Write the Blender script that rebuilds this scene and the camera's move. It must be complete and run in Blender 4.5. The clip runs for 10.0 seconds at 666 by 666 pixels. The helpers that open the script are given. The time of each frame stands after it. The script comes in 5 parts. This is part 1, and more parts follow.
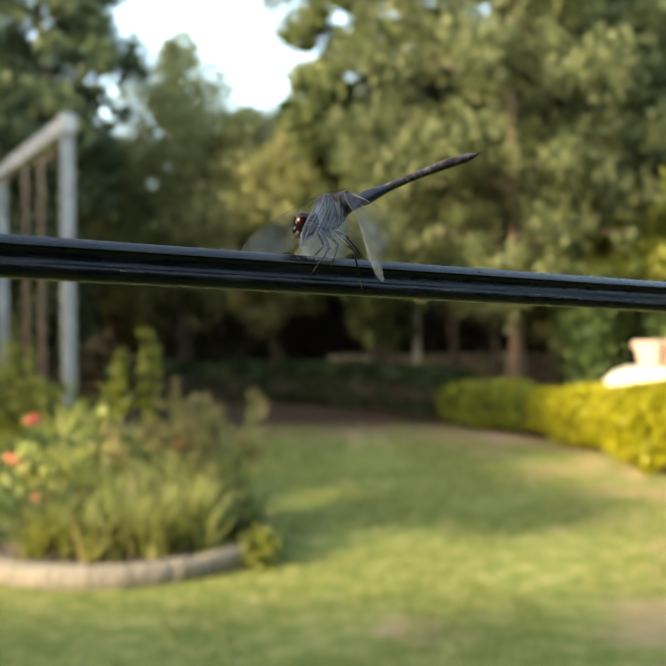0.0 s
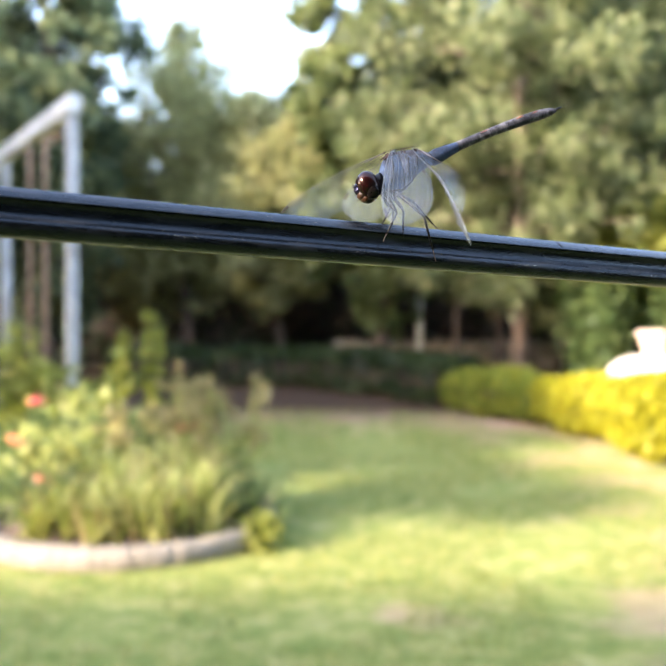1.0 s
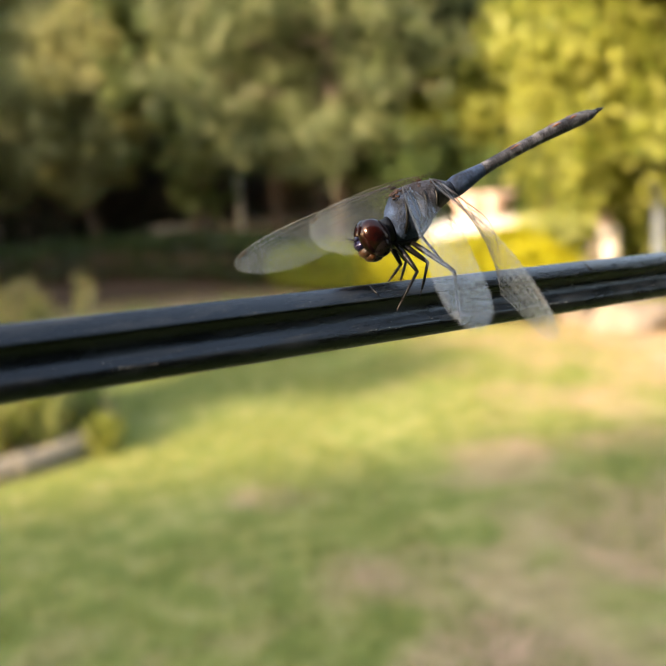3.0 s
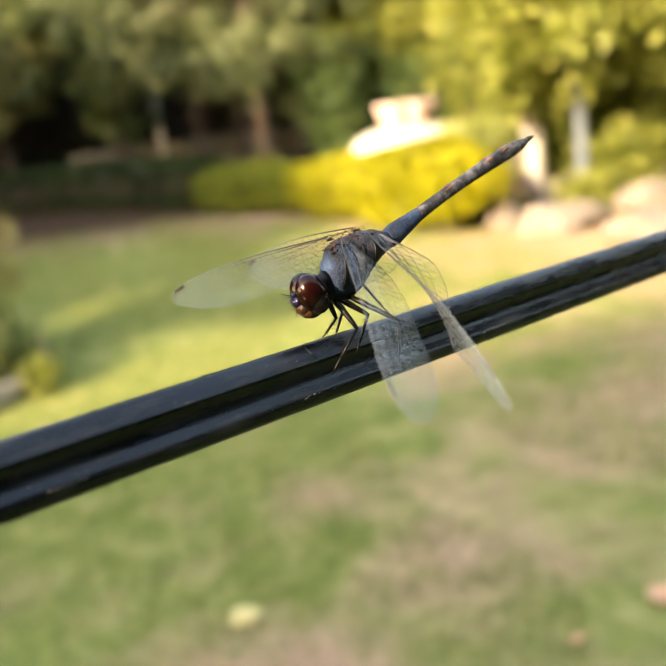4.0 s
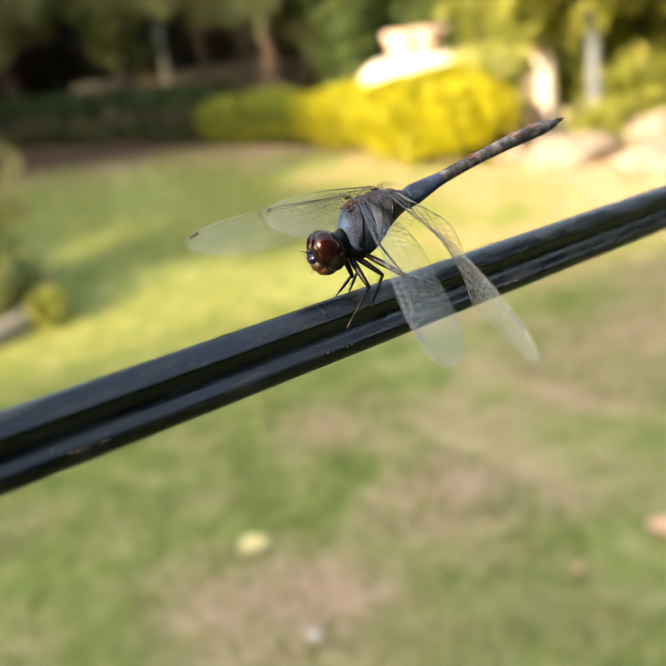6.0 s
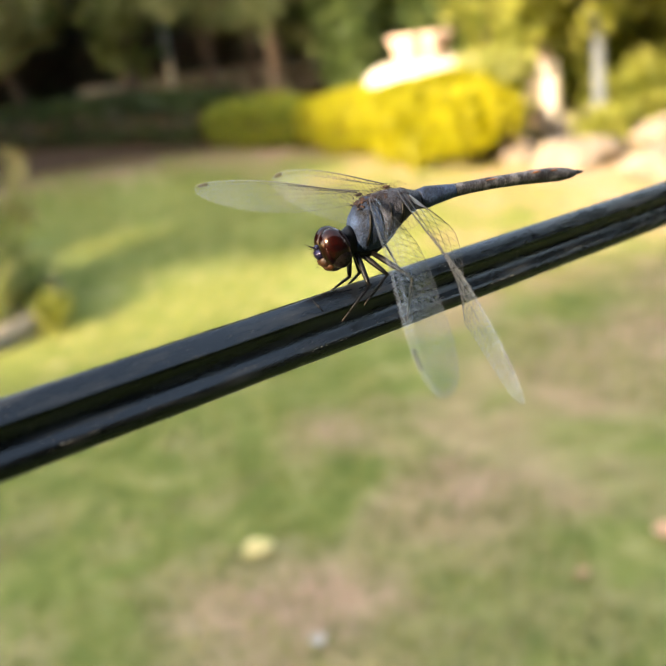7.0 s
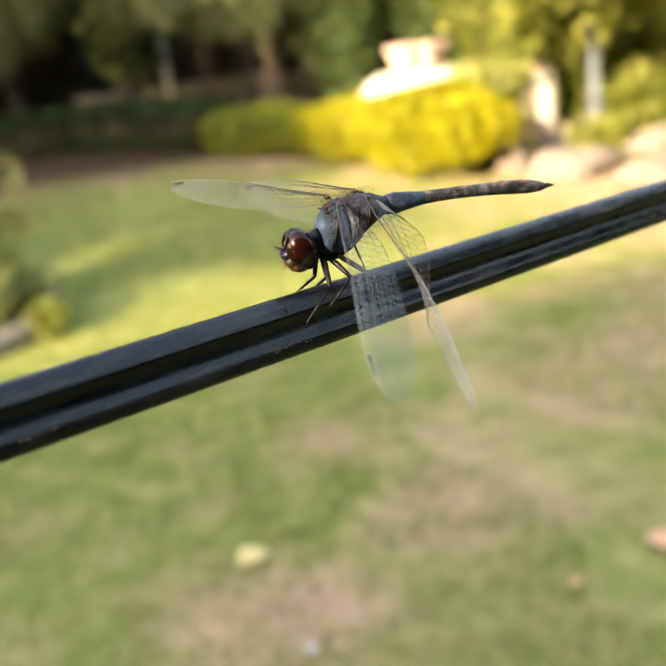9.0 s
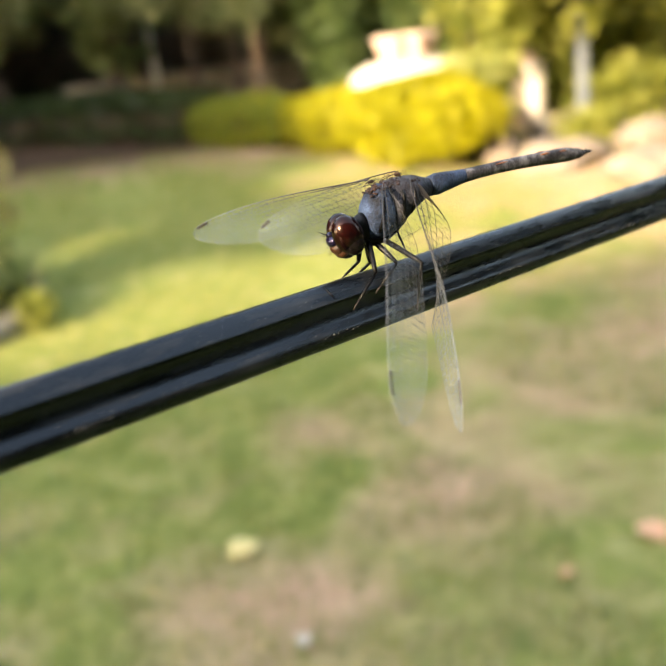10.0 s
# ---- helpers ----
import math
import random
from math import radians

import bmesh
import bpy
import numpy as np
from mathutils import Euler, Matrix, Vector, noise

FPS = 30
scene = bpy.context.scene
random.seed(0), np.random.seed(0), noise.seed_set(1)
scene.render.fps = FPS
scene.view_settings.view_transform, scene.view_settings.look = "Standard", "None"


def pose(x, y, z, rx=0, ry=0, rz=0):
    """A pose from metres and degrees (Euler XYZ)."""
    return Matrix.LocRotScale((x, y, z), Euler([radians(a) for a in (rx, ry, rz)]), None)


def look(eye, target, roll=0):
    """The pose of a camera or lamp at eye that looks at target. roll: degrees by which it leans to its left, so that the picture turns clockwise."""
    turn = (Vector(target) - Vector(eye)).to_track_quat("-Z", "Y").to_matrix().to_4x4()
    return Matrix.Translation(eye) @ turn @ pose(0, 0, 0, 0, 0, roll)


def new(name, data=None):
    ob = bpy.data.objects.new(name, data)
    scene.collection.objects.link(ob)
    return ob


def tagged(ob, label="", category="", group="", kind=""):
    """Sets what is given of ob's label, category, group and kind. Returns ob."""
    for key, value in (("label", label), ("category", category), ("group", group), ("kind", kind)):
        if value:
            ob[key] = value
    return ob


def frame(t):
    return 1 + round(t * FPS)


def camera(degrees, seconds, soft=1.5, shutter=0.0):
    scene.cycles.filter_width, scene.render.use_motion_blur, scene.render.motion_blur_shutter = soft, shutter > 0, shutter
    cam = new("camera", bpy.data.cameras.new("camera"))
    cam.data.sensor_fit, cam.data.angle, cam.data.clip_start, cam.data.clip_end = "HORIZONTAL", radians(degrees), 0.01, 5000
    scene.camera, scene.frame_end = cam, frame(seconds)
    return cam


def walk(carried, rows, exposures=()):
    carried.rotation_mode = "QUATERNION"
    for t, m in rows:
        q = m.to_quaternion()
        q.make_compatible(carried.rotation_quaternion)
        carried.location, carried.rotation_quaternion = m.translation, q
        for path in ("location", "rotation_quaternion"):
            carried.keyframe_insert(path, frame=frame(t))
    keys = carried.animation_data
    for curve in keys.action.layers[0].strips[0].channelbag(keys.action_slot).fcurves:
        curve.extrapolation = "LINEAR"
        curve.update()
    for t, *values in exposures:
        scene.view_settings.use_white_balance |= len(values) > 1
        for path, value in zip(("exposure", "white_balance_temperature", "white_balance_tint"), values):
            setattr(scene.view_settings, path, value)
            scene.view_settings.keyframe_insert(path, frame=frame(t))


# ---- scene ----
# ---- camera and its way ----
cam = camera(40.8, 10.0, soft=1.5)
cam.data.dof.use_dof = True
cam.data.dof.aperture_fstop = 27.5
walk(cam, [
    (0.0, pose(0.0057, -0.1391, 0.8492, 90.00, 0.60, 0.00)),
    (0.2, pose(0.0057, -0.1392, 0.8482, 90.31, 0.54, 0.20)),
    (0.5, pose(0.0050, -0.1392, 0.8502, 90.10, 0.42, 0.43)),
    (0.7, pose(0.0024, -0.1357, 0.8494, 90.13, -0.18, 0.18)),
    (1.0, pose(-0.0039, -0.1247, 0.8480, 89.06, -0.18, 0.15)),
    (1.2, pose(-0.0047, -0.1193, 0.8484, 89.28, -0.54, -1.02)),
    (1.5, pose(-0.0101, -0.1164, 0.8519, 89.40, -0.44, -2.61)),
    (1.7, pose(-0.0177, -0.1168, 0.8535, 89.29, 0.20, -3.49)),
    (2.0, pose(-0.0184, -0.1176, 0.8660, 88.29, 1.45, -5.56)),
    (2.2, pose(-0.0178, -0.1124, 0.8680, 87.09, 2.08, -8.05)),
    (2.5, pose(-0.0166, -0.0967, 0.8709, 84.11, 2.72, -8.12)),
    (2.7, pose(-0.0156, -0.0901, 0.8709, 82.65, 3.13, -9.43)),
    (3.0, pose(-0.0201, -0.0860, 0.8709, 80.88, 4.06, -11.40)),
    (4.5, pose(-0.0165, -0.0762, 0.8883, 71.61, 7.71, -17.29)),
    (4.8, pose(-0.0186, -0.0730, 0.8845, 69.46, 7.59, -17.01)),
    (5.0, pose(-0.0171, -0.0721, 0.8858, 68.88, 7.48, -16.74)),
    (5.3, pose(-0.0158, -0.0766, 0.8857, 69.61, 7.37, -16.42)),
    (5.5, pose(-0.0178, -0.0793, 0.8869, 70.20, 7.34, -16.24)),
    (7.0, pose(-0.0169, -0.0806, 0.8854, 71.15, 7.33, -15.59)),
    (7.3, pose(-0.0139, -0.0800, 0.8858, 71.05, 7.55, -15.58)),
    (7.5, pose(-0.0129, -0.0794, 0.8846, 71.00, 7.65, -15.60)),
    (7.8, pose(-0.0125, -0.0791, 0.8845, 71.21, 7.49, -15.71)),
    (8.0, pose(-0.0115, -0.0791, 0.8850, 71.37, 7.34, -15.79)),
    (8.2, pose(-0.0103, -0.0792, 0.8838, 71.40, 7.27, -15.79)),
    (8.5, pose(-0.0107, -0.0798, 0.8840, 71.44, 7.20, -15.74)),
    (8.8, pose(-0.0129, -0.0813, 0.8850, 71.61, 7.07, -15.72)),
    (9.0, pose(-0.0143, -0.0824, 0.8846, 71.70, 7.00, -15.74)),
    (9.2, pose(-0.0168, -0.0832, 0.8827, 71.72, 6.99, -15.76)),
    (9.5, pose(-0.0174, -0.0837, 0.8839, 71.72, 7.00, -15.86)),
    (9.8, pose(-0.0172, -0.0819, 0.8841, 71.43, 6.95, -16.20)),
    (10.0, pose(-0.0195, -0.0796, 0.8844, 71.06, 6.88, -16.51)),
], exposures=[(0.0, 2.69, 8500, 7), (0.25, 2.71, 8400, 7), (0.5, 3.30, 7800, 12), (1.0, 3.66, 7100, 18), (2.0, 3.52, 7600, 12), (2.5, 3.46, 7800, 12), (2.75, 3.42, 8100, 12), (3.0, 3.06, 9000, 14), (4.2, 3.3, 9300, 12), (10.0, 3.34, 9300, 12)])

# ---- daylight: low sun from the left and behind, clear sky ----
SUN_AZ, SUN_EL = 240.0, 25.0
sun_way = Vector((math.sin(radians(SUN_AZ)) * math.cos(radians(SUN_EL)),
                  math.cos(radians(SUN_AZ)) * math.cos(radians(SUN_EL)), math.sin(radians(SUN_EL))))
world = bpy.data.worlds.new("sky")
scene.world = world
world.use_nodes = True
sky = world.node_tree.nodes.new("ShaderNodeTexSky")
sky.sky_type, sky.sun_disc = "NISHITA", False
sky.sun_elevation, sky.sun_rotation = radians(SUN_EL), radians(SUN_AZ)
back = world.node_tree.nodes["Background"]
back.inputs["Strength"].default_value = 0.15
world.node_tree.links.new(sky.outputs[0], back.inputs["Color"])
sun = new("sun", bpy.data.lights.new("sun", "SUN"))
sun.data.energy, sun.data.angle, sun.data.color = 1.75, radians(2.0), (1.0, 0.92, 0.80)
sun.matrix_world = look(sun_way * 30, (0, 0, 0))


# ---- materials ----
def material(name):
    m = bpy.data.materials.new(name)
    m.use_nodes = True
    nt = m.node_tree
    return m, nt, nt.nodes["Principled BSDF"]


def node(nt, kind, **values):
    n = nt.nodes.new(kind)
    for key, value in values.items():
        n.inputs[key.replace("_", " ")].default_value = value
    return n


def ramp(nt, source, stops):
    r = nt.nodes.new("ShaderNodeValToRGB")
    while len(r.color_ramp.elements) < len(stops):
        r.color_ramp.elements.new(0.5)
    for e, (at, col) in zip(r.color_ramp.elements, stops):
        e.position, e.color = at, (*col, 1)
    nt.links.new(source, r.inputs[0])
    return r


def coords(nt):
    return nt.nodes.new("ShaderNodeTexCoord").outputs["Object"]


def mixed(nt, fac, a, b, mode="MIX"):
    x = nt.nodes.new("ShaderNodeMix")
    x.data_type, x.blend_type = "RGBA", mode
    for sock, v in ((x.inputs[0], fac), (x.inputs[6], a), (x.inputs[7], b)):
        if isinstance(v, (tuple, float, int)):
            sock.default_value = (*v, 1) if isinstance(v, tuple) else v
        else:
            nt.links.new(v, sock)
    return x.outputs[2]


def surface(name, stops, scale, rough=0.6, bump=0.0, metal=0.0, coat=0.0, fine=8.0, spec=0.5):
    """A surface with two scales of variation: broad tone from noise, fine relief."""
    m, nt, p = material(name)
    c = coords(nt)
    n1 = node(nt, "ShaderNodeTexNoise", Scale=scale, Detail=6.0, Roughness=0.6)
    n2 = node(nt, "ShaderNodeTexNoise", Scale=scale * fine, Detail=4.0)
    nt.links.new(c, n1.inputs["Vector"])
    nt.links.new(c, n2.inputs["Vector"])
    r = ramp(nt, n1.outputs[0], stops)
    col = mixed(nt, 0.35, r.outputs[0], ramp(nt, n2.outputs[0], [(0.3, (0.25, 0.25, 0.25)), (0.7, (0.8, 0.8, 0.8))]).outputs[0], "OVERLAY")
    nt.links.new(col, p.inputs["Base Color"])
    p.inputs["Roughness"].default_value = rough
    p.inputs["Metallic"].default_value = metal
    p.inputs["Coat Weight"].default_value = coat
    p.inputs["Specular IOR Level"].default_value = spec
    if bump:
        b = node(nt, "ShaderNodeBump", Strength=bump, Distance=0.25 / scale)
        nt.links.new(n2.outputs[0], b.inputs["Height"])
        nt.links.new(b.outputs[0], p.inputs["Normal"])
    return m


def leaf_material(name, dark, mid, light, glow=0.45, rough=0.5):
    """Leaves: tone by leaf, light passing through."""
    m, nt, p = material(name)
    g = nt.nodes.new("ShaderNodeNewGeometry")
    r = ramp(nt, g.outputs["Random Per Island"], [(0.0, dark), (0.5, mid), (1.0, light)])
    n = node(nt, "ShaderNodeTexNoise", Scale=1.3, Detail=3.0)
    nt.links.new(coords(nt), n.inputs["Vector"])
    tone = ramp(nt, n.outputs[0], [(0.3, (0.35, 0.38, 0.35)), (0.7, (0.65, 0.62, 0.6))])
    col = mixed(nt, 0.6, r.outputs[0], tone.outputs[0], "OVERLAY")
    nt.links.new(col, p.inputs["Base Color"])
    p.inputs["Roughness"].default_value = rough
    p.inputs["Specular IOR Level"].default_value = 0.3
    t = nt.nodes.new("ShaderNodeBsdfTranslucent")
    nt.links.new(col, t.inputs[0])
    mx = nt.nodes.new("ShaderNodeMixShader")
    mx.inputs[0].default_value = glow
    nt.links.new(p.outputs[0], mx.inputs[1])
    nt.links.new(t.outputs[0], mx.inputs[2])
    nt.links.new(mx.outputs[0], nt.nodes["Material Output"].inputs[0])
    return m


def lawn_material():
    m, nt, p = material("lawn")
    c = coords(nt)
    big = node(nt, "ShaderNodeTexNoise", Scale=2.4, Detail=5.0, Roughness=0.62, Distortion=0.4)
    mid = node(nt, "ShaderNodeTexNoise", Scale=9.0, Detail=5.0, Roughness=0.65)
    fine = node(nt, "ShaderNodeTexNoise", Scale=140.0, Detail=3.0)
    for n in (big, mid, fine):
        nt.links.new(c, n.inputs["Vector"])
    sep = nt.nodes.new("ShaderNodeSeparateXYZ")
    nt.links.new(c, sep.inputs[0])
    # worn ground: more bare earth nearer the rail and towards the rockery
    near = node(nt, "ShaderNodeMapRange", From_Min=2.8, From_Max=1.1, To_Min=-0.15, To_Max=0.045)
    nt.links.new(sep.outputs[1], near.inputs["Value"])
    side = node(nt, "ShaderNodeMapRange", From_Min=0.3, From_Max=2.2, To_Min=-0.09, To_Max=0.27)
    nt.links.new(sep.outputs[0], side.inputs["Value"])
    far = node(nt, "ShaderNodeMapRange", From_Min=6.0, From_Max=7.6, To_Min=0.0, To_Max=0.38)
    nt.links.new(sep.outputs[1], far.inputs["Value"])
    # unseen ground around the rail made greener to tint what the rail reflects
    foot = node(nt, "ShaderNodeMapRange", From_Min=0.8, From_Max=0.2, To_Min=0.0, To_Max=-0.4)
    nt.links.new(sep.outputs[1], foot.inputs["Value"])
    total = big.outputs[0]
    for extra in (near, side, far, foot):
        a = nt.nodes.new("ShaderNodeMath")
        nt.links.new(total, a.inputs[0])
        nt.links.new(extra.outputs[0], a.inputs[1])
        total = a.outputs[0]
    # patches worn down to the soil, and one of thicker grass
    for x, y, size, bare in ((0.80, 1.0, 0.5, -0.18), (0.19, 1.17, 0.36, 0.27), (0.50, 1.40, 0.30, 0.10), (0.34, 1.78, 0.40, 0.20), (0.25, 1.50, 0.16, -0.14), (0.95, 1.62, 0.36, 0.2), (0.15, 2.4, 0.26, 0.26), (0.9, 2.5, 0.32, 0.22)):
        d = nt.nodes.new("ShaderNodeVectorMath")
        d.operation = "DISTANCE"
        nt.links.new(c, d.inputs[0])
        d.inputs[1].default_value = (x, y, 0)
        w = node(nt, "ShaderNodeMapRange", From_Min=0.0, From_Max=size, To_Min=bare, To_Max=0.0)
        nt.links.new(d.outputs["Value"], w.inputs["Value"])
        a = nt.nodes.new("ShaderNodeMath")
        nt.links.new(total, a.inputs[0])
        nt.links.new(w.outputs[0], a.inputs[1])
        total = a.outputs[0]
    mask = ramp(nt, total, [(0.43, (0, 0, 0)), (0.70, (1, 1, 1))])
    green = ramp(nt, mid.outputs[0], [(0.25, (0.092, 0.142, 0.025)), (0.5, (0.212, 0.230, 0.062)), (0.75, (0.378, 0.336, 0.136))])
    soil = ramp(nt, mid.outputs[0], [(0.3, (0.40, 0.245, 0.150)), (0.7, (0.53, 0.350, 0.225))])
    col = mixed(nt, mask.outputs[0], green.outputs[0], soil.outputs[0])
    # dark brown soil under the far trees, with their shade mixed in
    shaded_soil = node(nt, "ShaderNodeMapRange", From_Min=6.9, From_Max=8.3)
    nt.links.new(sep.outputs[1], shaded_soil.inputs["Value"])
    col = mixed(nt, shaded_soil.outputs[0], col, (0.060, 0.036, 0.022))
    col = mixed(nt, 0.35, col, ramp(nt, fine.outputs[0], [(0.3, (0.2, 0.2, 0.2)), (0.7, (0.8, 0.8, 0.8))]).outputs[0], "OVERLAY")
    nt.links.new(col, p.inputs["Base Color"])
    p.inputs["Roughness"].default_value = 0.95
    p.inputs["Specular IOR Level"].default_value = 0.15
    b = node(nt, "ShaderNodeBump", Strength=0.7, Distance=0.02)
    nt.links.new(fine.outputs[0], b.inputs["Height"])
    nt.links.new(b.outputs[0], p.inputs["Normal"])
    return m


def rail_material():
    """Black moulded plastic, dusty and lightly scratched."""
    m, nt, p = material("black_plastic")
    c = coords(nt)
    stretch = nt.nodes.new("ShaderNodeMapping")
    stretch.inputs["Scale"].default_value = (120, 900, 900)
    nt.links.new(c, stretch.inputs[0])
    streak = node(nt, "ShaderNodeTexNoise", Scale=1.0, Detail=6.0, Roughness=0.65)
    nt.links.new(stretch.outputs[0], streak.inputs["Vector"])
    speck = node(nt, "ShaderNodeTexNoise", Scale=2600.0, Detail=3.0, Roughness=0.7)
    nt.links.new(c, speck.inputs["Vector"])
    broad = node(nt, "ShaderNodeTexNoise", Scale=160.0, Detail=4.0)
    nt.links.new(c, broad.inputs["Vector"])
    dust = ramp(nt, streak.outputs[0], [(0.50, (0, 0, 0)), (0.8, (1, 1, 1))])
    dots = ramp(nt, speck.outputs[0], [(0.64, (0, 0, 0)), (0.72, (1, 1, 1))])
    both = mixed(nt, ramp(nt, broad.outputs[0], [(0.45, (0.1, 0.1, 0.1)), (0.62, (1, 1, 1))]).outputs[0], dust.outputs[0], dots.outputs[0], "ADD")
    col = mixed(nt, mixed(nt, 0.89, both, (0, 0, 0)), (0.002, 0.0025, 0.003), (0.27, 0.265, 0.25))
    nt.links.new(col, p.inputs["Base Color"])
    rough = ramp(nt, streak.outputs[0], [(0.3, (0.17, 0.17, 0.17)), (0.75, (0.42, 0.42, 0.42))])
    nt.links.new(rough.outputs[0], p.inputs["Roughness"])
    p.inputs["Specular IOR Level"].default_value = 0.36
    # blue of the reflected sky put into the gloss tint
    p.inputs["Specular Tint"].default_value = (0.82, 0.92, 1.0, 1)
    b = node(nt, "ShaderNodeBump", Strength=0.3, Distance=0.00012)
    nt.links.new(streak.outputs[0], b.inputs["Height"])
    nt.links.new(b.outputs[0], p.inputs["Normal"])
    return m


def wing_material():
    """Clear wing skin: mostly see-through, a milky sheen mixed in towards the tip."""
    m, nt, p = material("wing_skin")
    n = node(nt, "ShaderNodeTexNoise", Scale=900.0, Detail=3.0)
    nt.links.new(coords(nt), n.inputs["Vector"])
    p.inputs["Base Color"].default_value = (0.62, 0.76, 0.83, 1)
    p.inputs["Roughness"].default_value = 0.22
    p.inputs["Specular IOR Level"].default_value = 0.9
    b = node(nt, "ShaderNodeBump", Strength=0.5, Distance=0.0003)
    nt.links.new(n.outputs[0], b.inputs["Height"])
    nt.links.new(b.outputs[0], p.inputs["Normal"])
    clear = nt.nodes.new("ShaderNodeMixShader")
    sheen = node(nt, "ShaderNodeBsdfGlossy", Roughness=0.2, Color=(0.95, 0.98, 1.0, 1))
    slant = nt.nodes.new("ShaderNodeLayerWeight")
    gloss = ramp(nt, slant.outputs["Facing"], [(0.0, (0.006, 0.006, 0.006)), (0.6, (0.016, 0.016, 0.016)), (1.0, (0.18, 0.18, 0.18))])
    for a_node, sock in ((b, sheen.inputs["Normal"]), (gloss, clear.inputs[0]), (nt.nodes.new("ShaderNodeBsdfTransparent"), clear.inputs[1]), (sheen, clear.inputs[2])):
        nt.links.new(a_node.outputs[0], sock)
    milk = nt.nodes.new("ShaderNodeBsdfTranslucent")
    milk.inputs[0].default_value = (0.74, 0.88, 1.0, 1)
    one = nt.nodes.new("ShaderNodeMixShader")
    one.inputs[0].default_value = 0.5
    nt.links.new(p.outputs[0], one.inputs[1])
    nt.links.new(milk.outputs[0], one.inputs[2])
    two = nt.nodes.new("ShaderNodeMixShader")
    sep = nt.nodes.new("ShaderNodeSeparateXYZ")
    nt.links.new(coords(nt), sep.inputs[0])
    out = nt.nodes.new("ShaderNodeMath")
    out.operation = "ABSOLUTE"
    nt.links.new(sep.outputs[1], out.inputs[0])
    # milkier outwards, standing in for light caught by the outer wing
    milky = node(nt, "ShaderNodeMapRange", From_Min=0.008, From_Max=0.026, To_Min=0.012, To_Max=0.095)
    nt.links.new(out.outputs[0], milky.inputs["Value"])
    blotch = nt.nodes.new("ShaderNodeMath")
    blotch.operation = "MULTIPLY"
    nt.links.new(milky.outputs[0], blotch.inputs[0])
    nt.links.new(ramp(nt, n.outputs[0], [(0.3, (0.55, 0.55, 0.55)), (0.7, (1.25, 1.25, 1.25))]).outputs[0], blotch.inputs[1])
    nt.links.new(blotch.outputs[0], two.inputs[0])
    nt.links.new(clear.outputs[0], two.inputs[1])
    nt.links.new(one.outputs[0], two.inputs[2])
    nt.links.new(two.outputs[0], nt.nodes["Material Output"].inputs[0])
    return m


def vein_material():
    """Horny wing veins, dark near the root and paler outwards as if lit."""
    m, nt, p = material("wing_vein")
    c = coords(nt)
    sep = nt.nodes.new("ShaderNodeSeparateXYZ")
    nt.links.new(c, sep.inputs[0])
    out = nt.nodes.new("ShaderNodeMath")
    out.operation = "ABSOLUTE"
    nt.links.new(sep.outputs[1], out.inputs[0])
    reach = node(nt, "ShaderNodeMapRange", From_Min=0.005, From_Max=0.022)
    nt.links.new(out.outputs[0], reach.inputs["Value"])
    # the lit look of the outer veins is put into their tone
    tone = ramp(nt, reach.outputs[0], [(0.0, (0.020, 0.016, 0.014)), (0.45, (0.060, 0.058, 0.056)), (1.0, (0.165, 0.185, 0.20))])
    grain = node(nt, "ShaderNodeTexNoise", Scale=900.0, Detail=3.0)
    nt.links.new(c, grain.inputs["Vector"])
    col = mixed(nt, 0.4, tone.outputs[0], ramp(nt, grain.outputs[0], [(0.3, (0.25, 0.25, 0.25)), (0.7, (0.75, 0.75, 0.75))]).outputs[0], "OVERLAY")
    nt.links.new(col, p.inputs["Base Color"])
    p.inputs["Roughness"].default_value = 0.42
    p.inputs["Specular IOR Level"].default_value = 0.35
    return m


LAWN = lawn_material()
RAIL = rail_material()
WING = wing_material()
VEIN = vein_material()
STIGMA = surface("wing_mark", [(0.3, (0.02, 0.014, 0.01)), (0.7, (0.05, 0.035, 0.025))], 900, 0.45)
AMBER = surface("amber_wing_base", [(0.3, (0.08, 0.03, 0.01)), (0.7, (0.16, 0.08, 0.03))], 900, 0.4)
BLUE = surface("blue_bloom", [(0.32, (0.004, 0.005, 0.008)), (0.46, (0.012, 0.022, 0.047)), (0.7, (0.036, 0.062, 0.120))], 560, 0.6, 0.55, spec=0.22)
DARKBLUE = surface("dusky_bloom", [(0.38, (0.006, 0.005, 0.006)), (0.52, (0.024, 0.024, 0.033)), (0.68, (0.092, 0.092, 0.112))], 700, 0.55, 0.7, spec=0.3)
TAIL = surface("dusky_tail", [(0.38, (0.006, 0.005, 0.006)), (0.52, (0.036, 0.035, 0.042)), (0.66, (0.150, 0.146, 0.155))], 700, 0.55, 0.7, spec=0.3)
BROWN = surface("brown_shell", [(0.3, (0.005, 0.003, 0.003)), (0.52, (0.022, 0.011, 0.008)), (0.75, (0.11, 0.045, 0.022))], 900, 0.5, 0.6, spec=0.25)
BLACK = surface("black_shell", [(0.3, (0.001, 0.001, 0.001)), (0.7, (0.005, 0.0045, 0.0045))], 800, 0.35, 0.2, spec=0.2)
LEG = surface("leg_shell", [(0.3, (0.001, 0.001, 0.001)), (0.7, (0.005, 0.004, 0.0035))], 900, 0.35, 0.2, spec=0.2)
FOOT = surface("pale_foot_shell", [(0.3, (0.016, 0.012, 0.011)), (0.7, (0.06, 0.045, 0.04))], 900, 0.45, 0.2, spec=0.25)
ORANGE = surface("orange_spot", [(0.3, (0.13, 0.04, 0.012)), (0.7, (0.26, 0.085, 0.022))], 900, 0.5)
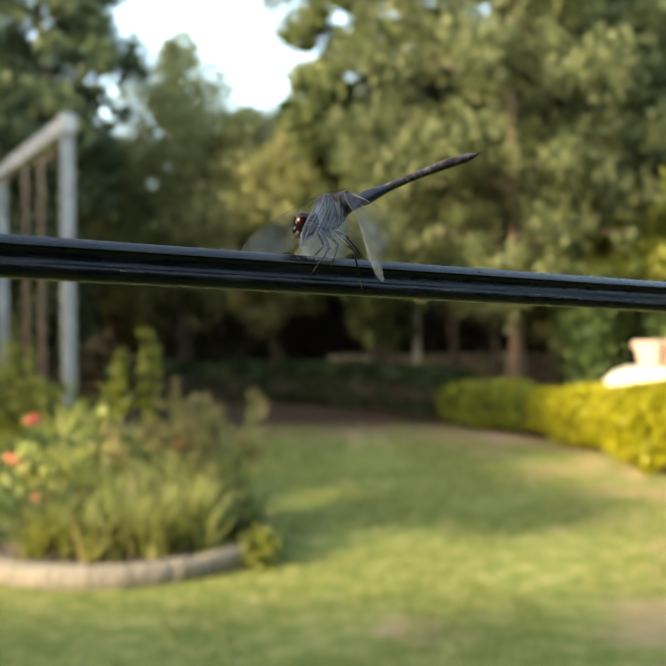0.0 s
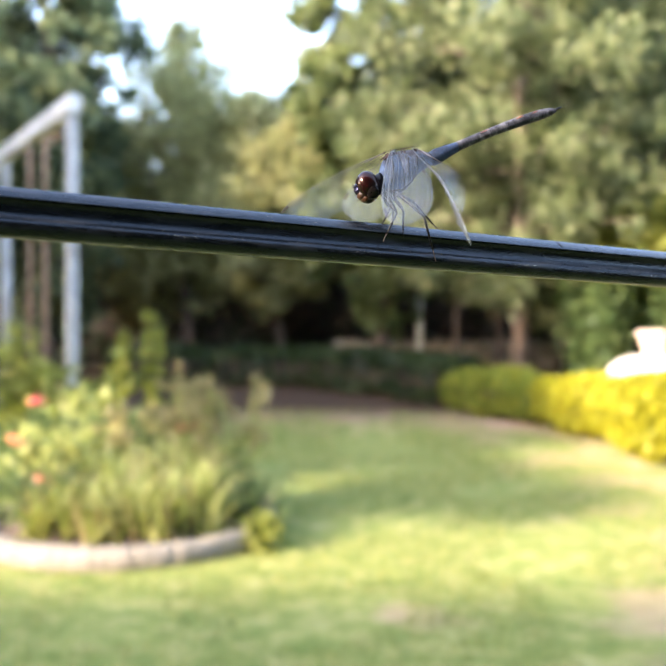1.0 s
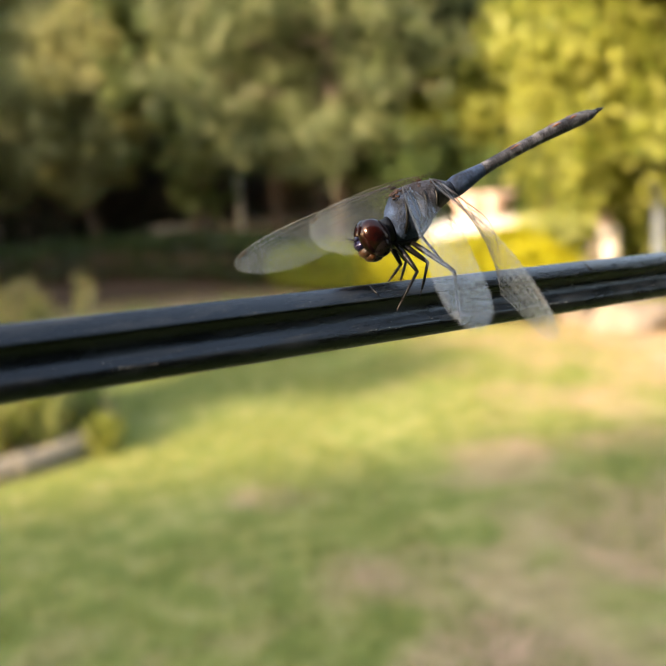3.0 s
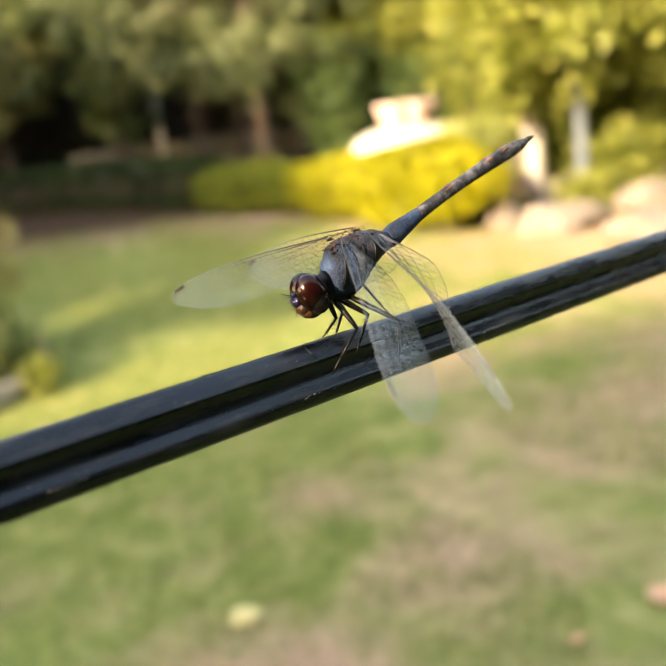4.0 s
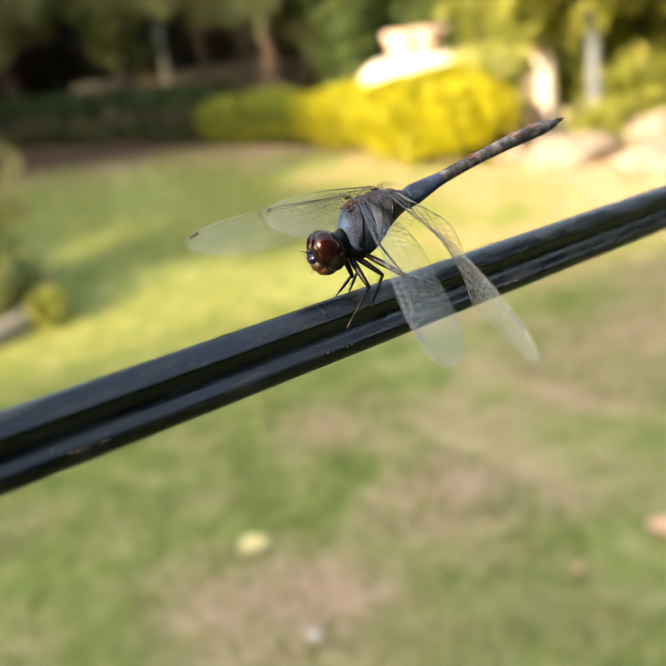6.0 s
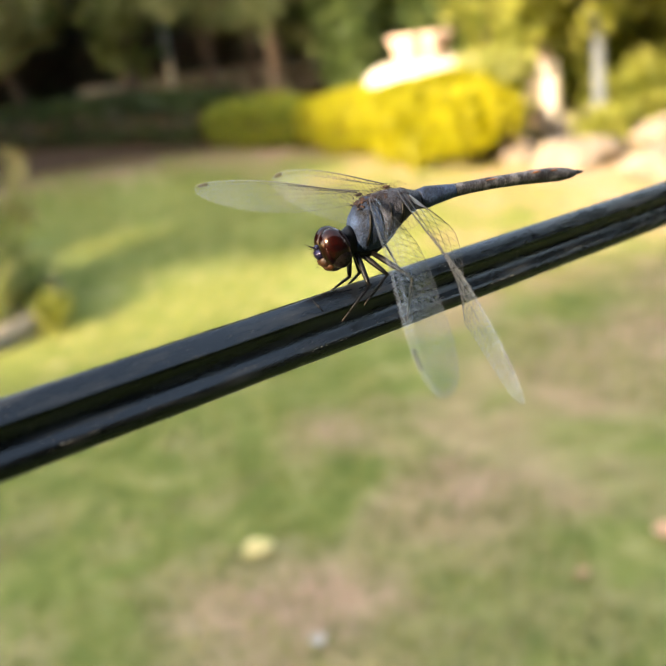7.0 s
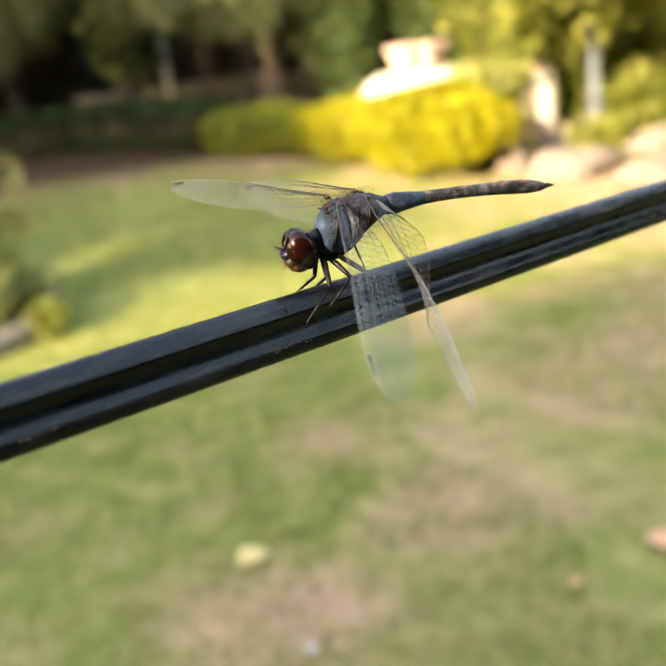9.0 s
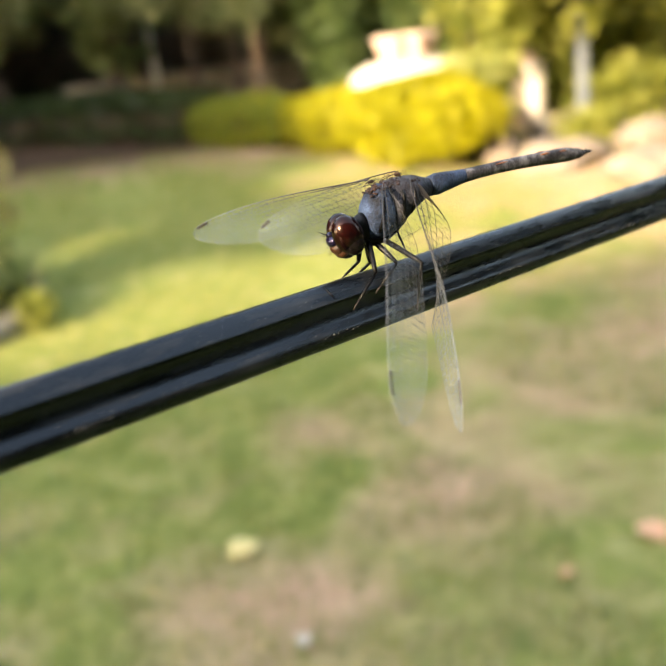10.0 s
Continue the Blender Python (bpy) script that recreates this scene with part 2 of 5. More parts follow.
EYE = surface("red_brown_eye", [(0.40, (0.0006, 0.0004, 0.0005)), (0.62, (0.0105, 0.0012, 0.0010))], 330, 0.19, spec=0.42)
# pinkish colour of the sun's highlight put into the gloss tint
EYE.node_tree.nodes["Principled BSDF"].inputs["Specular Tint"].default_value = (1.0, 0.70, 0.60, 1)
EYE_LOW = surface("grey_lower_eye", [(0.35, (0.004, 0.003, 0.003)), (0.65, (0.016, 0.012, 0.011))], 250, 0.25, spec=0.15)
FRONS = surface("violet_metal_face", [(0.35, (0.006, 0.004, 0.016)), (0.65, (0.03, 0.02, 0.08))], 500, 0.2, 0.0, 0.6, 0.3)
LABRUM = surface("amber_face", [(0.35, (0.008, 0.004, 0.003)), (0.65, (0.055, 0.020, 0.008))], 700, 0.35, 0.3, 0.0, 0.0, spec=0.3)

BARK = surface("bark", [(0.3, (0.12, 0.085, 0.062)), (0.7, (0.27, 0.20, 0.15))], 9, 0.9, 0.8)
# bluish shade of one trunk put into its bark colour
BARK_SHADE_GREY = surface("shade_grey_bark", [(0.3, (0.08, 0.094, 0.108)), (0.7, (0.155, 0.178, 0.2))], 9, 0.85, 0.6)
# understory shade put into this bark's dark tone
BARK_SHADE_DARK = surface("shade_dark_bark", [(0.3, (0.05, 0.035, 0.025)), (0.7, (0.085, 0.062, 0.048))], 9, 0.9, 0.8)
LIME = surface("limewashed_bark", [(0.3, (0.34, 0.30, 0.26)), (0.6, (0.56, 0.51, 0.45))], 14, 0.85, 0.6)
PAINT = surface("weathered_white_paint", [(0.3, (0.36, 0.35, 0.33)), (0.6, (0.62, 0.61, 0.59))], 6, 0.5, 0.15)
# front posts of the pergola, a darker tone than the beam's white
POST_PAINT = surface("post_paint", [(0.3, (0.24, 0.23, 0.22)), (0.6, (0.42, 0.42, 0.42))], 5, 0.6, 0.2)
CREAM = surface("cream_painted_masonry", [(0.3, (0.45, 0.39, 0.32)), (0.7, (0.61, 0.55, 0.47))], 7, 0.7, 0.3)
WOOD = surface("brown_stained_wood", [(0.3, (0.16, 0.09, 0.055)), (0.7, (0.32, 0.19, 0.12))], 12, 0.7, 0.3)
CLAY = surface("terracotta", [(0.3, (0.46, 0.31, 0.25)), (0.7, (0.62, 0.46, 0.38))], 16, 0.8, 0.3)
STONE = surface("pale_stone", [(0.3, (0.17, 0.132, 0.10)), (0.7, (0.32, 0.26, 0.205))], 8, 0.9, 0.7)
KERB = surface("kerb_stone", [(0.3, (0.145, 0.125, 0.09)), (0.7, (0.30, 0.255, 0.205))], 9, 0.9, 0.5)
# for the added wall, dark to keep reflections in the rail dark
WALL = surface("unseen_dark_wall", [(0.3, (0.035, 0.036, 0.030)), (0.7, (0.075, 0.074, 0.062))], 3, 0.9, 0.4)
SOIL = surface("dark_soil", [(0.3, (0.04, 0.028, 0.02)), (0.7, (0.11, 0.075, 0.05))], 20, 0.95, 0.8)
LEAF_OLIVE = leaf_material("olive_leaves", (0.038, 0.058, 0.020), (0.128, 0.157, 0.060), (0.34, 0.355, 0.18), 0.45)
LEAF_MOSS = leaf_material("moss_green_leaves", (0.040, 0.064, 0.020), (0.115, 0.150, 0.050), (0.26, 0.29, 0.115), 0.45)
# shade under the trees is put into these two leaf colours
LEAF_SHADE_DARK = leaf_material("shade_dark_leaves", (0.004, 0.010, 0.004), (0.014, 0.024, 0.009), (0.040, 0.053, 0.02), 0.25)
LEAF_SHADE_GREEN = leaf_material("shade_green_leaves", (0.005, 0.014, 0.004), (0.019, 0.038, 0.009), (0.050, 0.075, 0.019), 0.3)
LEAF_BLUE = leaf_material("blue_green_leaves", (0.042, 0.074, 0.042), (0.115, 0.160, 0.085), (0.28, 0.31, 0.15), 0.45)
LEAF_RUST = leaf_material("brown_olive_leaves", (0.15, 0.165, 0.06), (0.36, 0.36, 0.15), (0.56, 0.53, 0.28), 0.55)
LEAF_LIME = leaf_material("yellow_green_leaves", (0.13, 0.16, 0.025), (0.29, 0.31, 0.062), (0.46, 0.45, 0.13), 0.5)
LEAF_MEADOW = leaf_material("mid_green_leaves", (0.070, 0.112, 0.014), (0.185, 0.215, 0.026), (0.33, 0.34, 0.052), 0.4)
LEAF_GOLD = leaf_material("golden_leaves", (0.21, 0.205, 0.010), (0.36, 0.335, 0.018), (0.49, 0.455, 0.04), 0.4)
LEAF_GREEN = leaf_material("green_leaves", (0.045, 0.085, 0.026), (0.105, 0.16, 0.05), (0.22, 0.275, 0.10), 0.4)
LEAF_PALE = leaf_material("pale_green_leaves", (0.19, 0.225, 0.05), (0.41, 0.44, 0.13), (0.62, 0.60, 0.26), 0.5)
LEAF_TAN = leaf_material("dry_seed_heads", (0.19, 0.16, 0.06), (0.35, 0.29, 0.12), (0.52, 0.43, 0.21), 0.35)
BLADE = leaf_material("grass_blades", (0.085, 0.138, 0.022), (0.20, 0.23, 0.055), (0.40, 0.355, 0.12), 0.35)
RED = surface("red_petals", [(0.3, (0.45, 0.02, 0.03)), (0.7, (0.65, 0.05, 0.06))], 30, 0.5)
PEACH = surface("orange_petals", [(0.3, (0.42, 0.11, 0.04)), (0.7, (0.56, 0.20, 0.09))], 30, 0.5)
YELLOWLEAF = surface("yellow_dead_leaf", [(0.3, (0.62, 0.47, 0.18)), (0.7, (0.72, 0.58, 0.28))], 40, 0.8, spec=0.05)
PINKLEAF = surface("dry_orange_leaf", [(0.3, (0.55, 0.25, 0.12)), (0.7, (0.72, 0.40, 0.24))], 40, 0.6)
PALE = surface("bleached_scrap", [(0.3, (0.42, 0.36, 0.30)), (0.7, (0.56, 0.50, 0.43))], 40, 0.8, spec=0.05)
DUST = surface("pale_dust", [(0.3, (0.16, 0.16, 0.16)), (0.7, (0.36, 0.36, 0.35))], 900, 0.9, spec=0.1)


# ---- mesh helpers ----
class Shape:
    def __init__(self):
        self.v, self.f = [], []

    def add(self, v, f):
        o = len(self.v)
        self.v.extend(tuple(p) for p in v)
        self.f.extend(tuple(i + o for i in q) for q in f)
        return self

    def mesh(self, name, mat, smooth=True, unit=1.0):
        me = bpy.data.meshes.new(name)
        me.from_pydata([(a * unit, b * unit, c * unit) for a, b, c in self.v], [], self.f)
        me.materials.append(mat)
        if smooth:
            me.polygons.foreach_set("use_smooth", [True] * len(me.polygons))
        me.update()
        return me


def part(name, shape, mat, parent, label="", smooth=True, unit=1.0):
    ob = new(name, shape.mesh(name, mat, smooth, unit))
    ob.parent = parent
    if label:
        tagged(ob, label)
    return ob


def empty(name, at=(0, 0, 0)):
    ob = new(name)
    ob.empty_display_size = 0.02
    ob.location = at
    return ob


def rings(loops, closed_ends=True):
    """Skin through loops of equally many points."""
    n = len(loops[0])
    v = [p for l in loops for p in l]
    f = []
    for i in range(len(loops) - 1):
        for j in range(n):
            k = (j + 1) % n
            f.append((i * n + j, i * n + k, (i + 1) * n + k, (i + 1) * n + j))
    if closed_ends:
        f.append(tuple(range(n - 1, -1, -1)))
        f.append(tuple(range((len(loops) - 1) * n, len(loops) * n)))
    return v, f


def tube(path, radii, sides=8):
    path = [Vector(p) for p in path]
    loops = []
    for i, p in enumerate(path):
        d = (path[min(i + 1, len(path) - 1)] - path[max(i - 1, 0)]).normalized()
        a = d.cross(Vector((0.13, 0.31, 0.94)))
        if a.length < 0.1:
            a = d.cross(Vector((1, 0, 0)))
        a.normalize()
        b = d.cross(a)
        r = radii[i] if isinstance(radii, (list, tuple)) else radii
        loops.append([p + r * (math.cos(t) * a + math.sin(t) * b) for t in (2 * math.pi * k / sides for k in range(sides))])
    return rings(loops)


def ball(centre, radii, sides=16, rows=10, lump=0.0, seed=0):
    c = Vector(centre)
    v, f = [], []
    for i in range(rows + 1):
        th = math.pi * i / rows
        for j in range(sides):
            ph = 2 * math.pi * j / sides
            d = Vector((math.sin(th) * math.cos(ph), math.sin(th) * math.sin(ph), math.cos(th)))
            k = 1 + lump * noise.noise(d * 1.7 + Vector((seed * 7.3, seed, 0)))
            v.append(c + Vector((d.x * radii[0], d.y * radii[1], d.z * radii[2])) * k)
    for i in range(rows):
        for j in range(sides):
            k = (j + 1) % sides
            f.append((i * sides + j, (i + 1) * sides + j, (i + 1) * sides + k, i * sides + k))
    return v, f


def box(lo, hi):
    x0, y0, z0 = lo
    x1, y1, z1 = hi
    v = [(x0, y0, z0), (x1, y0, z0), (x1, y1, z0), (x0, y1, z0), (x0, y0, z1), (x1, y0, z1), (x1, y1, z1), (x0, y1, z1)]
    return v, [(3, 2, 1, 0), (4, 5, 6, 7), (0, 1, 5, 4), (1, 2, 6, 5), (2, 3, 7, 6), (3, 0, 4, 7)]


def leaves_mesh(name, centres, size, mat, rng, upright=0.0, slim=0.5):
    """Many small folded leaves, four corners each, at the given places."""
    n = len(centres)
    a = rng.normal(size=(n, 3))
    a[:, 2] += upright * 2
    a /= np.linalg.norm(a, axis=1)[:, None]
    b = np.cross(a, rng.normal(size=(n, 3)))
    b /= np.linalg.norm(b, axis=1)[:, None] + 1e-9
    up = np.cross(a, b)
    s = size * rng.uniform(0.6, 1.4, size=(n, 1))
    c = np.asarray(centres)
    quad = np.stack([c - a * s, c + b * s * slim + up * s * 0.15, c + a * s, c - b * s * slim + up * s * 0.15], axis=1).reshape(-1, 3)
    me = bpy.data.meshes.new(name)
    me.vertices.add(4 * n)
    me.vertices.foreach_set("co", quad.astype(np.float32).ravel())
    me.loops.add(4 * n)
    me.loops.foreach_set("vertex_index", np.arange(4 * n, dtype=np.int32))
    me.polygons.add(n)
    me.polygons.foreach_set("loop_start", np.arange(0, 4 * n, 4, dtype=np.int32))
    me.materials.append(mat)
    me.update(calc_edges=True)
    return me


def clump_points(rng, clumps, count, fill=0.2):
    """Places of leaves in and on a set of clumps (x, y, z, radius, flatness)."""
    w = np.array([c[3] ** 2 for c in clumps])
    pick = rng.choice(len(clumps), size=count, p=w / w.sum())
    d = rng.normal(size=(count, 3))
    d /= np.linalg.norm(d, axis=1)[:, None]
    r = fill + (1 - fill) * rng.random((count, 1)) ** 0.8
    k = np.array([c[:3] for c in clumps])[pick]
    rad = np.array([[c[3], c[3], c[3] * c[4]] for c in clumps])[pick]
    return k + d * r * rad * rng.uniform(0.8, 1.35, size=(count, 1))


# ---- ground, unseen shading wall and low garden wall ----
def ground_height(x, y):
    return 0.008 * noise.noise(Vector((x * 0.5, y * 0.5, 0))) + 0.005 * noise.noise(Vector((x * 2.3, y * 2.3, 3)))


def build_ground():
    xs = sorted(set([-300, -120, -60, -30, -18] + [-12 + 0.3 * i for i in range(81)] + [18, 30, 60, 120, 300]))
    ys = sorted(set([-300, -100, -40, -15, -6] + [-3 + 0.3 * i for i in range(81)] + [26, 40, 80, 160, 300]))
    s = Shape()
    v = [(x, y, ground_height(x, y) if abs(x) < 14 and -4 < y < 23 else 0.0) for y in ys for x in xs]
    n = len(xs)
    f = [(j * n + i, j * n + i + 1, (j + 1) * n + i + 1, (j + 1) * n + i) for j in range(len(ys) - 1) for i in range(n - 1)]
    s.add(v, f)
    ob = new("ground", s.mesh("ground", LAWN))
    tagged(ob, "patchy green garden lawn worn to bare earth in places", "lawn", kind="structure")


def build_wall():
    # unseen wall added for shade; its opening lets sun through to the rail
    s = Shape().add(*box((-18.0, -3.15, -0.1), (-5.62, -3.0, 4.92))).add(*box((-5.04, -3.15, -0.1), (9.0, -3.0, 4.92)))
    s.add(*box((-5.62, -3.15, -0.1), (-5.04, -3.0, 3.48))).add(*box((-5.62, -3.15, 4.0), (-5.04, -3.0, 4.92)))
    s.add(*box((-18.2, -3.3, 4.92), (9.2, -2.8, 5.07)))
    tagged(new("unseen_wall_south", s.mesh("unseen_wall_south", WALL, False)), "unseen dark wall with a roof edge, added to shade the lawn", "wall", kind="structure")
    low = Shape()
    low.add(*box((0.0, 14.0, -0.05), (3.6, 14.25, 0.42)))
    low.add(*box((-0.05, 13.97, 0.42), (3.65, 14.28, 0.5)))
    tagged(new("wall_north", low.mesh("wall_north", KERB, False)), "low dull garden wall with a coping, far under the trees", "wall", kind="structure")


# ---- plants ----
def limb_path(a, b, rng, bend, steps=7):
    a, b = Vector(a), Vector(b)
    out = []
    for i in range(steps + 1):
        t = i / steps
        w = math.sin(math.pi * t) * bend
        out.append(a.lerp(b, t) + Vector((rng.normal() * w, rng.normal() * w, 0.3 * w)))
    return out


def tree(name, label, at, trunk, crown, count, size, leaf, bark, seed, lime=0.0, category="tree"):
    """at: x, y. trunk: radius, height of the fork. crown: centre height, radius across, radius up, number of clumps, clump radius."""
    rng = np.random.default_rng(seed)
    root = tagged(empty(name, (at[0], at[1], 0)), label, category)
    r, fork = trunk
    cz, ra, rz, nc, cr = crown
    top = cz + rz * 0.6
    lean = [(rng.normal() * 0.03 * i * r * 6, rng.normal() * 0.03 * i * r * 6) for i in range(9)]
    path = [(lean[i][0], lean[i][1], -0.05 + (top + 0.05) * i / 8) for i in range(9)]
    radii = [r * (1.35 if i == 0 else 1.0 - 0.105 * i) for i in range(9)]
    part("trunk", Shape().add(*tube(path, radii, 10)), bark, root)
    if lime:
        k = Shape()
        k.add(*tube([(0, 0, 0), (lean[1][0] * 0.4, lean[1][1] * 0.4, lime * 0.5), (lean[1][0] * 0.8, lean[1][1] * 0.8, lime)], [r * 1.36, r * 1.1, r * 1.03], 10))
        part("limewash", k, LIME, root, "white limewashed foot of the trunk")
    clumps = []
    for i in range(nc):
        d = Vector(rng.normal(size=3)).normalized()
        q = 0.35 + 0.65 * rng.random() ** 0.5
        clumps.append((d.x * ra * q, d.y * ra * q, cz + d.z * rz * q, cr * rng.uniform(0.6, 1.3), rng.uniform(0.7, 1.1)))
    for c in clumps[: min(nc, 7)]:
        z0 = min(max(fork, c[2] - 0.9 - 0.5 * rng.random()), top * 0.92)
        i = min(7, int(z0 / top * 8))
        a = Vector(path[i]).lerp(Vector(path[i + 1]), min(1, max(0, z0 / top * 8 - i)))
        p = limb_path(a, c[:3], rng, 0.06)
        part("limb", Shape().add(*tube(p, [r * 0.3 * (1 - 0.11 * k) for k in range(len(p))], 6)), bark, root)
    pts = clump_points(rng, clumps, count)
    ob = new("crown", leaves_mesh("crown", pts, size, leaf, rng))
    ob.parent = root
    return root


def tiered_tree(label, at, radius, height, first, reach, boughs, count, size, leaf, bark, seed):
    """An open tree: boughs in tiers round a straight trunk that forks high up, flat pads of leaves on their outer halves."""
    rng = np.random.default_rng(seed)
    root = tagged(empty("tree", (at[0], at[1], 0)), label, "tree")
    fork = height * 0.5
    path = [(0.02 * rng.normal(), 0.02 * rng.normal(), -0.05 + (fork + 0.05) * i / 6) for i in range(7)]
    part("trunk", Shape().add(*tube(path, [radius * (1.3 if i == 0 else 1 - 0.05 * i) for i in range(7)], 12)), bark, root)
    leaders = []
    for k in range(3):
        a = 2.1 * k + rng.uniform(0, 0.6)
        tip = Vector((math.cos(a) * 0.9, math.sin(a) * 0.9, height * rng.uniform(0.88, 1.0)))
        p = limb_path(path[-1], tip, rng, 0.05)
        leaders.append(p)
        part("limb", Shape().add(*tube(p, [radius * 0.62 * (1 - 0.11 * i) for i in range(len(p))], 8)), bark, root)
    clumps = []
    for i in range(boughs):
        t = (i + rng.random()) / boughs
        z = first + (height - first) * t * 0.94
        a = 2.39996 * i + rng.normal() * 0.25
        spread = reach * (0.62 + 0.75 * math.sin(math.pi * min(1.0, 0.12 + 0.9 * t))) * rng.uniform(0.6, 1.05) * 0.75
        if z < fork:
            start = Vector(path[min(6, int(z / fork * 6))])
        else:
            lead = leaders[i % 3]
            start = Vector(lead[min(len(lead) - 1, int((z - fork) / (height - fork) * len(lead)))])
        tip = start + Vector((math.cos(a) * spread, math.sin(a) * spread, spread * rng.uniform(-0.12, 0.3)))
        p = limb_path(start, tip, rng, 0.05)
        part("limb", Shape().add(*tube(p, [radius * 0.17 * (1 - 0.11 * k) for k in range(len(p))], 6)), bark, root)
        for q in (0.42, 0.55, 0.66, 0.77, 0.88, 1.0):
            c = start.lerp(tip, q)
            r = rng.uniform(0.10, 0.38)
            clumps.append((c.x + rng.normal() * 0.24, c.y + rng.normal() * 0.24, c.z + 0.05 + rng.normal() * 0.18, r, rng.uniform(0.5, 1.0)))
    ob = new("crown", leaves_mesh("crown", clump_points(rng, clumps, count), size, leaf, rng))
    ob.parent = root


def hedge(name, label, path, half, height, count, size, leaf, seed, top_wave=0.06, mounds=0, boxy=0.5):
    """A clipped hedge along a path of (x, y): dark twiggy core and a skin of leaves."""
    rng = np.random.default_rng(seed)
    path = [Vector((x, y, 0)) for x, y in path]
    o = path[0].copy()
    root = tagged(empty(name, o), label, "hedge")
    core = Shape()
    loops = []
    for i, p in enumerate(path):
        d = (path[min(i + 1, len(path) - 1)] - path[max(i - 1, 0)]).normalized()
        s = Vector((-d.y, d.x, 0))
        e = 0.6 if i in (0, len(path) - 1) else 1.0
        w, h = half * 0.55 * e, height * 0.72 * (0.85 if e < 1 else 1)
        loops.append([p - o + s * a * w + Vector((0, 0, b * h)) for a, b in ((-0.8, -0.05), (0.8, -0.05), (1, 0.25), (1, 0.75), (0.7, 1), (-0.7, 1), (-1, 0.75), (-1, 0.25))])
    core.add(*rings(loops))
    part("twig_core", core, BARK_SHADE_DARK, root, "dark twiggy inside of the hedge", False)
    seg = [(path[i + 1] - path[i]).length for i in range(len(path) - 1)]
    tot = sum(seg)
    pts = []
    for _ in range(count):
        u = rng.random() * (tot + 1.98 * half) - 0.99 * half
        over = max(0.0, -u, u - tot) / half
        swell = 0.84 + 0.2 * abs(math.sin(math.pi * (0.06 + 0.88 * u / tot) * mounds)) if mounds else 1.0
        u = min(max(u, 0.0), tot - 1e-6)
        push = (-1 if u <= 0 else 1) * over * half
        i = 0
        while i < len(seg) - 1 and u > seg[i]:
            u -= seg[i]
            i += 1
        d = (path[i + 1] - path[i]).normalized()
        s = Vector((-d.y, d.x, 0))
        p = path[i] + d * (u + push) - o
        shrink = math.sqrt(max(0.0, 1 - over * over)) ** 0.8 * rng.uniform(0.55 if over > 0.5 else 1.0, 1.0)
        t = rng.random() * math.pi * 1.5 - math.pi * 0.25
        ex = math.copysign(abs(math.cos(t)) ** boxy, math.cos(t))
        ez = math.copysign(abs(math.sin(t)) ** boxy, math.sin(t))
        k = shrink * swell * rng.uniform(0.8, 1.06) * (1 + top_wave * 2 * noise.noise(Vector((p.x * 4, p.y * 4, seed))))
        pts.append(p + s * ex * half * k + Vector((0, 0, height * (0.5 + 0.5 * ez * k) if ez > -0.9 else 0.02)))
    ob = new("foliage", leaves_mesh("foliage", [tuple(p) for p in pts], size, leaf, rng))
    ob.parent = root
    return root


def flower_plant(label, at, height, spread, stems, leaf, seed, bloom=None, blooms=0, size=0.035, name="flower_plant", upright=0.35, slim=0.35, bushy=1.0, petal=0.62):
    rng = np.random.default_rng(seed)
    root = tagged(empty(name, (at[0], at[1], ground_height(*at[:2]) + at[2])), label, "plant")
    pts, tips = [], []
    stalks = Shape()
    for i in range(stems):
        a = rng.random() * 2 * math.pi
        q = spread * rng.random() ** 0.5
        h = height * rng.uniform(0.7, 1.05)
        tip = Vector((math.cos(a) * q, math.sin(a) * q, h))
        foot = Vector((math.cos(a) * q * 0.35, math.sin(a) * q * 0.35, -0.02))
        p = [foot.lerp(tip, t) + Vector((0, 0, 0.06 * math.sin(t * 3.1) * h)) for t in (0, 0.25, 0.5, 0.75, 1)]
        stalks.add(*tube(p, [0.006, 0.005, 0.004, 0.003, 0.002], 5))
        tips.append(p[-1])
        for k in range(36):
            t = rng.uniform(0.12, 1.0)
            w = (0.05 * (1.2 - t) + 0.02) * bushy
            pts.append(tuple(foot.lerp(tip, t) + Vector((rng.normal() * w, rng.normal() * w, rng.normal() * 0.02))))
    part("stalk", stalks, LEAF_GREEN, root)
    ob = new("foliage", leaves_mesh("foliage", pts, size, leaf, rng, upright, slim))
    ob.parent = root
    for i in range(blooms):
        t = tips[i % len(tips)]
        s = Shape()
        for k in range(7):
            a = 2 * math.pi * k / 7
            s.add(*ball(t + Vector((math.cos(a) * 0.026, math.sin(a) * 0.026, 0.010)) * petal, (0.025 * petal, 0.025 * petal, 0.018 * petal), 6, 4))
        s.add(*ball(t + Vector((0, 0, 0.020)) * petal, (0.024 * petal, 0.024 * petal, 0.024 * petal), 6, 4))
        part("blossom", s, bloom, root, "open blossom")
    return root


